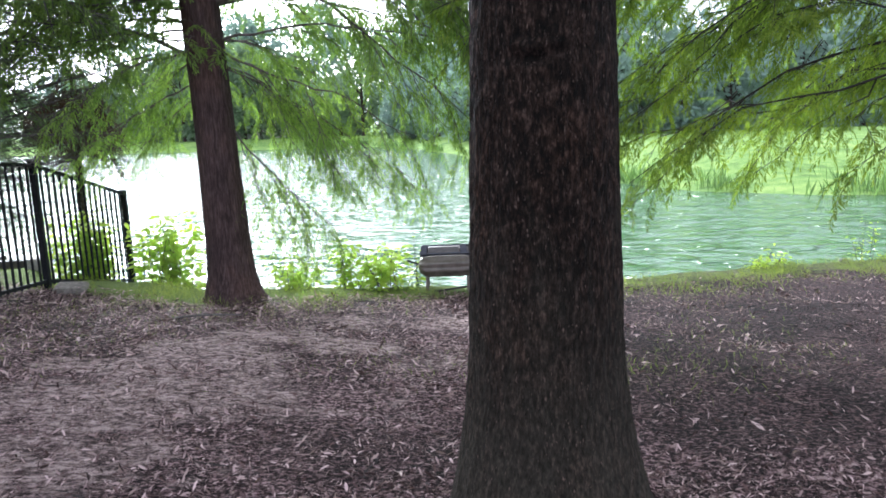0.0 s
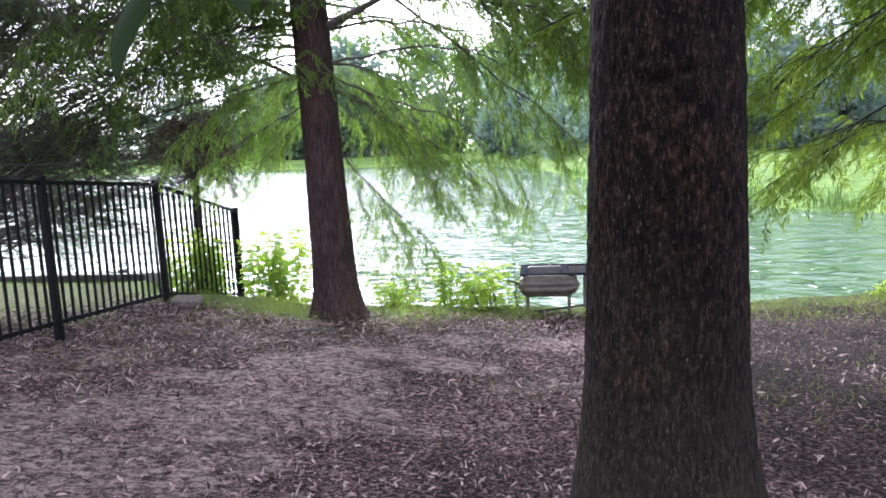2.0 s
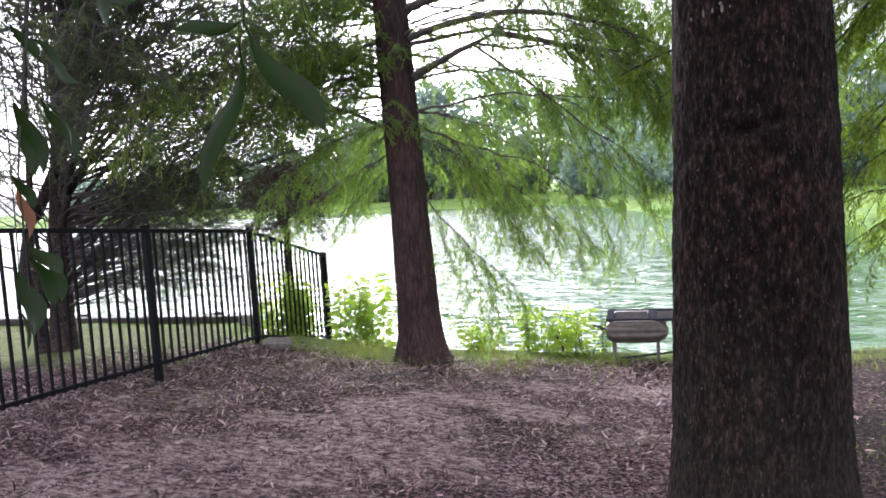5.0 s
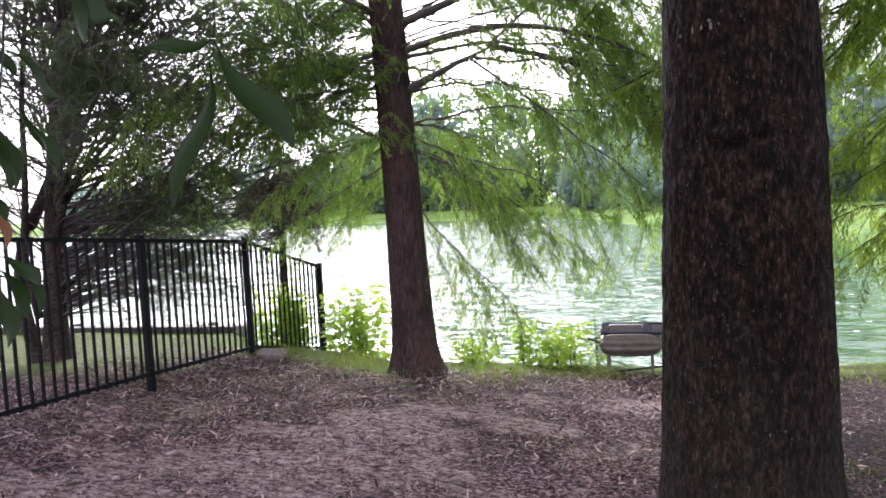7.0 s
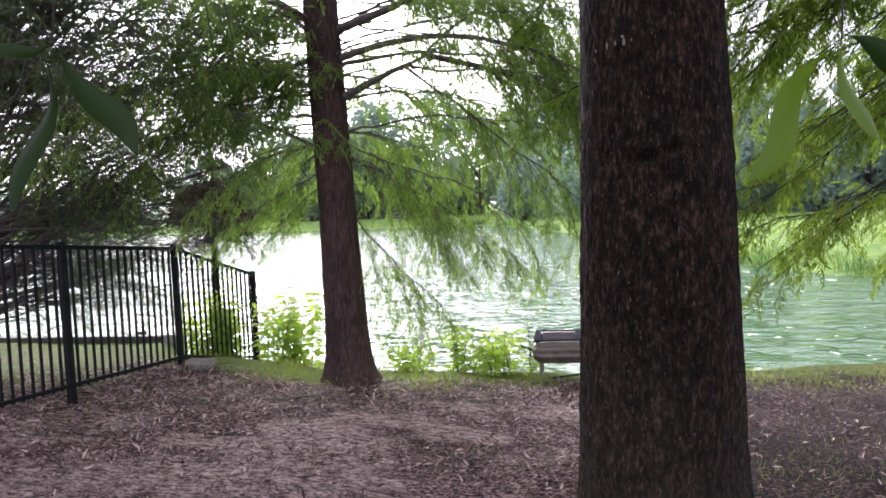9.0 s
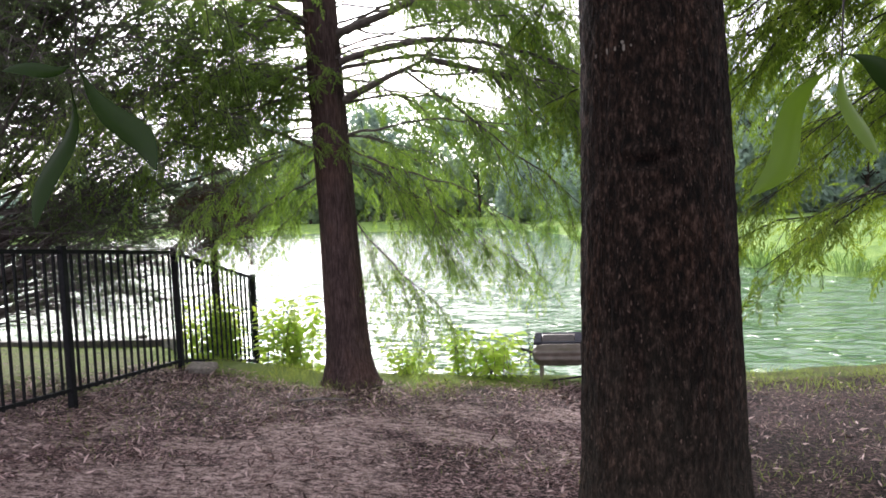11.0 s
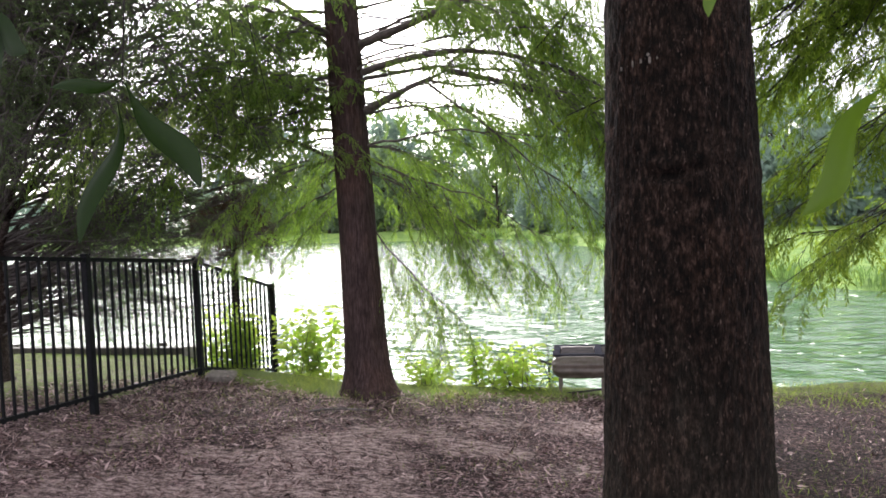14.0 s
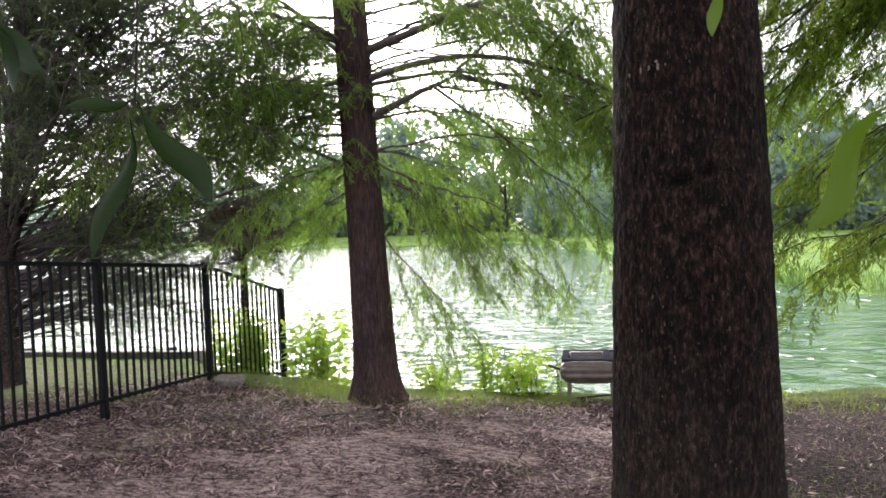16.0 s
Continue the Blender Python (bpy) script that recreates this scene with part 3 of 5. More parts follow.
def near_tree():
    prof = [(-0.12, 0.56), (0.0, 0.47), (0.12, 0.425), (0.28, 0.38), (0.5, 0.335), (0.8, 0.300), (1.35, 0.282), (1.95, 0.262), (2.6, 0.245), (4.5, 0.215), (7.0, 0.17)]
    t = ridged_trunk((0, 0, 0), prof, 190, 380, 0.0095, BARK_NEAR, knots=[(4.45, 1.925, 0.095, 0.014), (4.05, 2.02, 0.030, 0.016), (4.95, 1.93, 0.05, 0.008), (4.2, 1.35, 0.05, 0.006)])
    rng = np.random.default_rng(3)
    base = (0.60, 2.80, -0.15)
    limbs = []
    # crown limbs out of view, added to shade the trunk and ground
    for k in range(18):
        z = 4.4 + 0.2 * k
        limbs.append(((base[0], base[1], z), 137.5 * k, rng.uniform(8, 25), rng.uniform(2.2, 4.6), 0.03, 0.03))
    ob = tree("cypress_tree", "thick straight cypress trunk with dark stringy bark and flared base", [base, (0.6, 2.8, 7)], None, limbs, BARK_NEAR, CYPRESS, 11,
              fine_below=0, trunk=t)
    # an overhead limb whose thin twigs hang down before the back tree
    def stick(name, pts, r0, r1, n=20):
        P = np.asarray(pts, float) - np.asarray(base)
        u = np.linspace(0, len(pts) - 1, n)
        Q = np.stack([np.interp(u, np.arange(len(pts)), P[:, i]) for i in range(3)], -1)
        Q[1:-1] = (Q[:-2] + 2 * Q[1:-1] + Q[2:]) / 4
        v, q = tube(Q, np.linspace(r0, r1, n), 6)
        hang(name, mesh_of(name, v, q, LIMB, True), ob)
        return Q
    stick("limb", [(0.6, 2.8, 4.3), (-0.3, 3.8, 4.5), (-2.19, 5.0, 3.49), (-2.18, 5.2, 3.55)], 0.03, 0.006)
    for pts in ([(-2.19, 5.00, 3.49), (-2.18, 5.00, 3.25), (-2.13, 5.00, 2.71), (-2.02, 5.00, 2.16)], [(-2.18, 5.20, 3.55), (-2.10, 5.20, 3.05), (-2.01, 5.20, 2.63), (-1.96, 5.20, 2.35)]):
        Q = stick("hanging_twig", pts, 0.004, 0.0015)
        o, d = at_line(Q, rng.uniform(0.25, 1.0, 16))
        v, f = scatter(SPRAYS, o, d + rng.normal(0, 0.45, (16, 3)), rng.uniform(0.25, 0.5, 16), rng.normal(0, 0.8, 16), rng)
        hang("foliage", mesh_of("foliage", v, f, CYPRESS), ob, "feathery green needle sprays", "stuff")
    # pale scratched scars, high on the trunk
    for x, z, w, h in ((0.395, 2.215, 0.006, 0.016), (0.43, 2.222, 0.005, 0.024), (0.455, 2.226, 0.006, 0.018), (0.478, 2.243, 0.011, 0.010), (0.482, 2.225, 0.008, 0.024), (0.505, 2.228, 0.005, 0.010)):
        bm = bmesh.new()
        y = -math.sqrt(max(0.0, 0.262 ** 2 - (x - 0.6) ** 2)) - 0.002
        block(bm, x - 0.6, y, z + 0.15 - 0.09, w, 0.012, h, 0.003)
        part("bark_scar", bm, SCAR, ob, "pale bare scar in the bark")


def back_tree():
    base = (-2.065, 7.70, -0.24)
    prof = [(-0.14, 0.52), (-0.03, 0.40), (0.05, 0.32), (0.14, 0.285), (0.3, 0.250), (0.64, 0.230), (1.6, 0.203), (2.5, 0.196), (3.4, 0.188), (4.4, 0.180), (7.0, 0.13), (11.0, 0.05)]
    t = ridged_trunk((0, 0, 0), prof, 96, 260, 0.005, BARK_BACK, (-0.032, 0.0))
    rng = np.random.default_rng(5)
    X = lambda z: base[0] - 0.032 * (z + 0.24)
    limbs = []
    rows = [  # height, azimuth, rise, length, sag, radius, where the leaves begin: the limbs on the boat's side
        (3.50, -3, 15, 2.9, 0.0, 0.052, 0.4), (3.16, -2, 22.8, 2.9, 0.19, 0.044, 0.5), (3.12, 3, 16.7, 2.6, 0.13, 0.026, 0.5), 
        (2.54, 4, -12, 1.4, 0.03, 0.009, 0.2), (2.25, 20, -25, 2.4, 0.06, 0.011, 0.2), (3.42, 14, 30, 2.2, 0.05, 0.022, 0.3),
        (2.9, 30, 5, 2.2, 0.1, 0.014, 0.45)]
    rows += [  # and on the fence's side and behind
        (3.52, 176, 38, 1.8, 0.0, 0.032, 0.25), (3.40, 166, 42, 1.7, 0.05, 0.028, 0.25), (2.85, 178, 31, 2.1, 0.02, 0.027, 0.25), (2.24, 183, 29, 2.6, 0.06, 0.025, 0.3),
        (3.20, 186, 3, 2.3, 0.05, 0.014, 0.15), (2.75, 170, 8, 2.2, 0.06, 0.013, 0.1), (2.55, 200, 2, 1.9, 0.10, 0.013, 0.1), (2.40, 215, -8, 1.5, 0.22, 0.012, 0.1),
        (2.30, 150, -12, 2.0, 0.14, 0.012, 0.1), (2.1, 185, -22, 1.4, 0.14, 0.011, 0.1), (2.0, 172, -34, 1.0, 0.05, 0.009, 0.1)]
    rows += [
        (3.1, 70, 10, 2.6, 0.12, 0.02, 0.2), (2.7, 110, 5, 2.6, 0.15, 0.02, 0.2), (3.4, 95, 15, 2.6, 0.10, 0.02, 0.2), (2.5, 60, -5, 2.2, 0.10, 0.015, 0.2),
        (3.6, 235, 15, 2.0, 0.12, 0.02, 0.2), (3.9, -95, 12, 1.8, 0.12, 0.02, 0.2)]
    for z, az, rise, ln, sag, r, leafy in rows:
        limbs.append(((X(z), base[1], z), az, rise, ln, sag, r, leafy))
    for k in range(8):                  # fuller crown on the fence side
        z = 2.4 + 0.21 * k
        limbs.append(((X(z), base[1], z), rng.uniform(140, 235), rng.uniform(-4, 20), rng.uniform(1.8, 3.0), rng.uniform(0.06, 0.16), rng.uniform(0.010, 0.02)))
    for k in range(4):                   # and towards the boat
        z = 2.4 + 0.4 * k
        limbs.append(((X(z), base[1], z), rng.uniform(-35, 50), rng.uniform(-8, 18), rng.uniform(2.0, 3.4), rng.uniform(0.08, 0.15), rng.uniform(0.010, 0.018)))
    for k in range(8):                   # high limbs whose sprays hang over the water as a curtain
        z = 3.05 + 0.14 * k
        limbs.append(((X(z), base[1], z), rng.uniform(-30, 30), rng.uniform(4, 20), rng.uniform(3.0, 4.2), rng.uniform(0.07, 0.12), rng.uniform(0.010, 0.016), 0.52, 8, 0.9))
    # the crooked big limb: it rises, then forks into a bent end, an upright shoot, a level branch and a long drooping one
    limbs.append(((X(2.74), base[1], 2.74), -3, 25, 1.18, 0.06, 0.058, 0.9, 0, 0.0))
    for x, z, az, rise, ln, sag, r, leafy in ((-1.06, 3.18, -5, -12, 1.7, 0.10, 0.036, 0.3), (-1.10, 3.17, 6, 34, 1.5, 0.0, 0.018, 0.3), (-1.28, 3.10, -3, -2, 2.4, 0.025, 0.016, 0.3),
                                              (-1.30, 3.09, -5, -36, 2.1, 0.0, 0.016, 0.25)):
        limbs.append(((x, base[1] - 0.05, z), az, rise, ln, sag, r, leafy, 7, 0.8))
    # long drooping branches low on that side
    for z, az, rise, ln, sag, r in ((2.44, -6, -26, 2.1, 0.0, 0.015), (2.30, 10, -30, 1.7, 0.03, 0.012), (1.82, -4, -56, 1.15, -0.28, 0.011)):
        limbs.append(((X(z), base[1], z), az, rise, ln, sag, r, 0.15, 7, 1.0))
    for k in range(9):                   # light growth that hangs in from above
        z = 3.85 + 0.06 * k
        limbs.append(((X(z), base[1], z), rng.uniform(-32, 28), rng.uniform(0, 12), rng.uniform(1.8, 3.0), rng.uniform(0.08, 0.16), 0.010, 0.3))
    for k in range(13):                  # and fills the fence's side
        z = 2.7 + 0.10 * k
        limbs.append(((X(z), base[1], z), rng.uniform(150, 215), rng.uniform(2, 28), rng.uniform(1.1, 1.9), rng.uniform(0.05, 0.15), 0.010, 0.05))
    for k in range(10):
        z = 2.9 + 0.1 * k
        limbs.append(((X(z), base[1], z), (225, 140)[k % 2] + rng.uniform(-20, 20), rng.uniform(0, 30), rng.uniform(0.7, 1.2), 0.12, 0.008, 0.05))
    for k in range(11):                  # leafy shoots straight from the trunk
        z = (2.38, 3.02)[k % 2] + rng.uniform(-0.12, 0.16)
        limbs.append(((X(z), base[1] - 0.12, z), rng.uniform(-150, -20), rng.uniform(0, 40), rng.uniform(0.16, 0.30), 1.2, 0.004, 0.3))
    for k in range(20):
        z = 4.6 + 0.28 * k
        limbs.append(((X(z), base[1], z), 137.5 * k + 20, rng.uniform(8, 25), rng.uniform(1.6, 3.0) * (1 - 0.045 * k + 0.2), 0.08, 0.03))
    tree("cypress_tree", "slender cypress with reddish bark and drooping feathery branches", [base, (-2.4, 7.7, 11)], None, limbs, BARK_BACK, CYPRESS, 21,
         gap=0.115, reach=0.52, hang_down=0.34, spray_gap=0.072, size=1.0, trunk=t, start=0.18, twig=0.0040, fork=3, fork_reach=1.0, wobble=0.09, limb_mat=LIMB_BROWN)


def right_tree():
    base = (5.3, 4.9, -0.5)
    rng = np.random.default_rng(9)
    limbs = []
    for k in range(17):
        z = 2.0 + 0.17 * k
        ln = rng.uniform(3.2, 4.9)
        rise = rng.uniform(-10, 5)
        sag = min(rng.uniform(0.05, 0.12), (z + math.tan(radians(rise)) * ln - 0.95) / ln ** 2)
        limbs.append(((5.3, 4.9, z), rng.uniform(105, 160), rise, ln, sag, rng.uniform(0.010, 0.019)))
    for k in range(12):
        limbs.append(((5.3, 4.9, 3.6 + 0.08 * k), rng.uniform(136, 158), rng.uniform(0, 10), rng.uniform(4.8, 6.0), rng.uniform(0.05, 0.075), 0.024))
    for k in range(17):                  # upper limbs over the water
        limbs.append(((5.3, 4.9, 3.5 + 0.065 * k), rng.uniform(100, 165), rng.uniform(-2, 10), rng.uniform(3.6, 5.2), rng.uniform(0.05, 0.09), rng.uniform(0.014, 0.024)))
    # upper crown out of view, thickened to shade the ground on this side
    for k in range(30):
        limbs.append(((5.3, 4.9, 4.8 + 0.13 * k), 137.5 * k, rng.uniform(5, 25), rng.uniform(1.6, 2.6), 0.06, 0.03))
    line = [(5.3, 4.9, z) for z in (-0.5, -0.2, 0.3, 1.5, 4.0, 8.5)]
    tree("cypress_tree", "cypress with long drooping yellow-green branches over the bank", line, [0.42, 0.32, 0.26, 0.22, 0.17, 0.05], limbs, BARK_BACK, CYPRESS_LIGHT, 31,
         gap=0.13, reach=0.46, hang_down=0.22, spray_gap=0.068, size=0.98, needles=FULL, start=0.14, twig=0.0038, wobble=0.20, fork=6, fork_reach=1.5)


def left_conifer():
    rng = np.random.default_rng(13)
    zs = np.array([-0.1, 0.05, 0.4, 1.2, 2.0, 3.0, 4.0, 5.5, 7.5])
    xs = -6.38 + 0.045 * np.maximum(zs, 0) ** 1.7
    line = [(x, 7.3, z) for x, z in zip(xs, zs)]
    limbs = []
    for k in range(60):
        z = rng.uniform(2.0, 4.5)
        x = -6.38 + 0.045 * z ** 1.7
        az = rng.uniform(-95, 55) if k % 3 else rng.uniform(120, 265)
        limbs.append(((x, 7.3, z), az, rng.uniform(2, 55), rng.uniform(1.5, 3.4), rng.uniform(0.0, 0.12), rng.uniform(0.009, 0.020)))
    for k in range(16):                  # towards the garden side
        z = rng.uniform(1.5, 4.2)
        limbs.append(((-6.38 + 0.045 * z ** 1.7, 7.3, z), rng.uniform(165, 265), rng.uniform(0, 40), rng.uniform(1.0, 2.2), 0.06, 0.010))
    for k in range(44):
        z = rng.uniform(2.4, 4.8)
        x = -6.38 + 0.045 * z ** 1.7
        limbs.append(((x, 7.3, z), rng.uniform(-50, 45), rng.uniform(-5, 22), rng.uniform(2.8, 4.4), rng.uniform(0.02, 0.07), rng.uniform(0.008, 0.018)))
    for k in range(14):                  # drooping over the fence
        z = rng.uniform(1.8, 3.3)
        limbs.append(((-6.38 + 0.045 * z ** 1.7, 7.3, z), rng.uniform(-38, 8), rng.uniform(0, 14), rng.uniform(2.2, 3.2), rng.uniform(0.0, 0.05), 0.010, 0.3))
    for k in range(14):                  # the crown above
        z = rng.uniform(4.9, 6.6)
        limbs.append(((-6.38 + 0.045 * z ** 1.7, 7.3, z), 137.5 * k, rng.uniform(10, 40), rng.uniform(1.2, 2.4), 0.05, 0.014))
    for k in range(15):                  # low limbs that droop behind the fence
        z = rng.uniform(0.7, 1.7)
        limbs.append(((-6.38 + 0.045 * z ** 1.7, 7.3, z), rng.uniform(8, 42), rng.uniform(-2, 16), rng.uniform(1.6, 2.6), rng.uniform(0.02, 0.06), rng.uniform(0.010, 0.022)))
    bare = []
    for k in range(180):                 # leafless branches fanning up towards the water
        z = rng.uniform(0.5, 4.6)
        bare.append(((-6.38 + 0.045 * z ** 1.7, 7.3, z), rng.uniform(-52, 25) if z > 1.5 else rng.uniform(5, 40), rng.uniform(6, 56), rng.uniform(1.8, 4.2), rng.uniform(-0.05, 0.03), rng.uniform(0.009, 0.022)))
    for k in range(60):                  # and away from it
        z = rng.uniform(0.9, 4.4)
        bare.append(((-6.38 + 0.045 * z ** 1.7, 7.3, z), rng.uniform(140, 280), rng.uniform(10, 60), rng.uniform(1.4, 2.8), 0.0, rng.uniform(0.007, 0.015)))
    for k in range(48):                  # low leafless ones that droop towards the lake
        z = rng.uniform(0.45, 1.9)
        bare.append(((-6.38 + 0.045 * z ** 1.7, 7.3, z), rng.uniform(-10, 35), rng.uniform(2, 34), rng.uniform(2.0, 3.4), rng.uniform(0.0, 0.06), rng.uniform(0.007, 0.017)))
    ob = tree("conifer_tree", "dark conifer with many thin bare grey branches and sparse needles", line, [0.24, 0.17, 0.135, 0.115, 0.095, 0.08, 0.065, 0.05, 0.025], limbs,
         BARK_GREY, CONIFER, 41, gap=0.135, reach=0.46, hang_down=0.25, spray_gap=0.082, size=1.0, start=0.12, fork=3, fork_reach=1.1, loose=0.6, bare=bare, limb_mat=BARE, fine_below=4.8, twig=0.006, needles=THIN, wobble=0.11)
    for pts, r in (([(-6.55, 7.2, -0.05), (-6.75, 7.2, 0.7), (-6.72, 7.25, 1.32), (-6.38, 7.3, 1.94), (-6.05, 7.3, 2.45), (-5.80, 7.3, 3.25), (-5.6, 7.3, 4.2), (-5.45, 7.3, 5.4)], 0.085),
                   ([(-6.38, 7.3, 1.2), (-6.05, 7.2, 1.75), (-5.7, 7.1, 2.6), (-5.45, 7.05, 3.6), (-5.3, 7.0, 4.8)], 0.050),
                   ([(-6.38, 7.3, 0.75), (-5.95, 7.45, 1.05), (-5.45, 7.6, 1.5), (-5.0, 7.75, 2.1)], 0.042),
                   ([(-6.5, 7.2, 0.5), (-6.55, 7.1, 1.2), (-6.35, 7.0, 2.0), (-6.25, 6.95, 3.0), (-6.0, 6.9, 4.2)], 0.050),
                   ([(-6.3, 7.3, 1.6), (-5.7, 7.2, 2.2), (-5.0, 7.1, 2.7), (-4.3, 7.0, 3.05)], 0.032)):
        P, u = np.asarray(pts) - np.asarray(line[0]), np.linspace(0, len(pts) - 1, 24)
        Q = np.stack([np.interp(u, np.arange(len(pts)), P[:, i]) for i in range(3)], -1)
        Q[1:-1] = (Q[:-2] + 2 * Q[1:-1] + Q[2:]) / 4
        v, q = tube(Q, np.linspace(r, r * 0.45, 24), 10)
        hang("stem", mesh_of("stem", v, q, BARK_GREY, True), ob, "leaning brown stem")


def bank_tree():
    rng = np.random.default_rng(19)
    line = [(-4.56, 9.6, -1.1), (-4.55, 9.6, -0.4), (-4.53, 9.6, 0.8), (-4.50, 9.6, 1.7), (-4.47, 9.6, 2.4)]
    limbs = [((-4.50, 9.6, 1.35 + 0.03 * k), 137.5 * k, rng.uniform(-25, 30), rng.uniform(0.3, 0.62), 0.3, 0.008) for k in range(32)]
    tree("small_tree", "small bank tree with a drooping mass of dead brown needles", line, [0.09, 0.066, 0.055, 0.04, 0.012], limbs, BARK_GREY, DEAD, 45,
         gap=0.04, reach=0.28, hang_down=0.7, spray_gap=0.034, size=0.7, start=0.1, loose=0.5)


bank_tree()
near_tree()
back_tree()
right_tree()
left_conifer()


# ---- far shore: trees and a pale house ----
def far_tree(name, label, seed, h, w, leaf, n):
    rng = np.random.default_rng(seed)
    ob = thing(name, label, "tree", group="trees on the far shore")
    line = np.array([(0, 0, z) for z in (-0.5, 0.5, h * 0.4, h * 0.75)])
    v, q = tube(line, [0.3, 0.22, 0.16, 0.05], 8)
    pieces = [(v, q)]
    for k in range(9):
        P = limb_line((0, 0, h * rng.uniform(0.2, 0.6)), 137.5 * k, rng.uniform(25, 55), w * 0.42, 0.0, rng, 6)
        pieces.append(tube(P, np.linspace(0.09, 0.02, 6), 5))
    v, q = join(pieces)
    hang("trunk", mesh_of("trunk", v, q, BARK_GREY, True), ob)
    # crown: uneven clumps of leaves
    c, r = [], []
    for k in range(26):
        u = rng.normal(0, 1, 3)
        u /= np.linalg.norm(u)
        c.append((u[0] * w * 0.36, u[1] * w * 0.36, h * 0.47 + u[2] * h * 0.44))
        r.append(rng.uniform(0.10, 0.2) * w)
    c, r = np.array(c), np.array(r)
    k = rng.integers(0, len(c), n)
    u = rng.normal(0, 1, (n, 3))
    u /= np.linalg.norm(u, axis=1)[:, None]
    o = c[k] + u * (r[k] * rng.uniform(0.55, 1.1, n))[:, None]
    leafv = np.array([(0, 0, 0), (0.5, 0.28, 0.03), (1.0, 0, -0.12), (0.5, -0.28, 0.03)])
    leaff = np.array([(0, 1, 2), (0, 2, 3)])
    v, f = scatter([(leafv, leaff)], o, u + rng.normal(0, 0.6, (n, 3)), rng.uniform(0.4, 0.85, n), rng.uniform(-3, 3, n), rng)
    hang("crown", mesh_of("crown", v, f, leaf), ob)
    return ob


def far_side():
    rng = np.random.default_rng(17)
    kinds = [far_tree("shore_tree", "round green broadleaf tree on the far shore", 51, 11, 9, FAR_LEAF, 3000),
             far_tree("shore_tree", "tall pale green tree on the far shore", 52, 14, 9, FAR_LEAF, 2600),
             far_tree("shore_tree", "low bushy tree at the water's far edge", 53, 7, 8, FAR_LEAF, 2600),
             far_tree("wood_tree", "wood tree behind the far field, leaves tinted with painted haze", 54, 10, 9, FAR_HAZED, 2800),
             far_tree("wood_tree", "tall tree behind the far field, leaves tinted with painted haze", 55, 13, 10, FAR_HAZED, 2200)]
    spots = []
    for k in range(24):                 # along the far left shore
        x = -92 + 4.3 * k + rng.uniform(-1.5, 1.5)
        y = float(far_shore(x)) + rng.uniform(10, 20)
        bearing = math.degrees(math.atan2(x, y))
        if x < -7 and abs(bearing + 13.4) > 0.2:
            spots.append((int(rng.integers(0, 3)), x, y, rng.uniform(0.9, 1.3) if bearing > -24 else rng.uniform(0.5, 0.85)))
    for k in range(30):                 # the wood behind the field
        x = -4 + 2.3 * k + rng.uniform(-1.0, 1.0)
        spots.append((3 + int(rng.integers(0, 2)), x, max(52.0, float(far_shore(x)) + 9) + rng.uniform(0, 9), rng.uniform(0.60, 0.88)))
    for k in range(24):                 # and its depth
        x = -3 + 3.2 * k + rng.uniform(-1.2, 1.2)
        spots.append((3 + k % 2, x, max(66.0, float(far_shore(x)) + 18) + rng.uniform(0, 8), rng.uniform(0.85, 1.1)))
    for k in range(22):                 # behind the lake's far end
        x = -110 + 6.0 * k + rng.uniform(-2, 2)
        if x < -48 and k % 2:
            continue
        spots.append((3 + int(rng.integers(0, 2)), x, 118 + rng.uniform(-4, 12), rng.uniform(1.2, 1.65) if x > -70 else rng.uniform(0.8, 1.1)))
    used = set()
    for kind, x, y, s in spots:
        m = pose(x, y, float(height(x, y)) - 0.2, 0, 0, rng.uniform(0, 360)) @ Matrix.Diagonal((s, s, s, 1))
        if kind in used:
            ob = copy_thing(kinds[kind], m)
            ob.scale = (s, s, s)
        else:
            used.add(kind)
            kinds[kind].matrix_basis = m


def far_house():
    ob = thing("house", "pale sided house among trees on the far shore", "house", (-27.5, 116.0, 0.2))
    bm = bmesh.new()
    block(bm, 0, 0, 1.5, 9, 6, 3.4)
    part("wall", bm, WALL, ob)
    bm = bmesh.new()
    vs = [bm.verts.new(c) for c in ((-5, -3.5, 3.2), (5, -3.5, 3.2), (5, 3.5, 3.2), (-5, 3.5, 3.2), (-5, 0, 5.2), (5, 0, 5.2))]
    for f in ((0, 1, 5, 4), (2, 3, 4, 5), (0, 4, 3), (1, 2, 5), (0, 3, 2, 1)):
        bm.faces.new([vs[i] for i in f])
    part("roof", bm, ROOF, ob)
    for x in (-3.3, -1.1, 1.1, 3.3):
        bm = bmesh.new()
        block(bm, x, -3.02, 1.7, 1.1, 0.08, 1.5)
        part("window", bm, GLASS, ob)


far_side()
far_house()


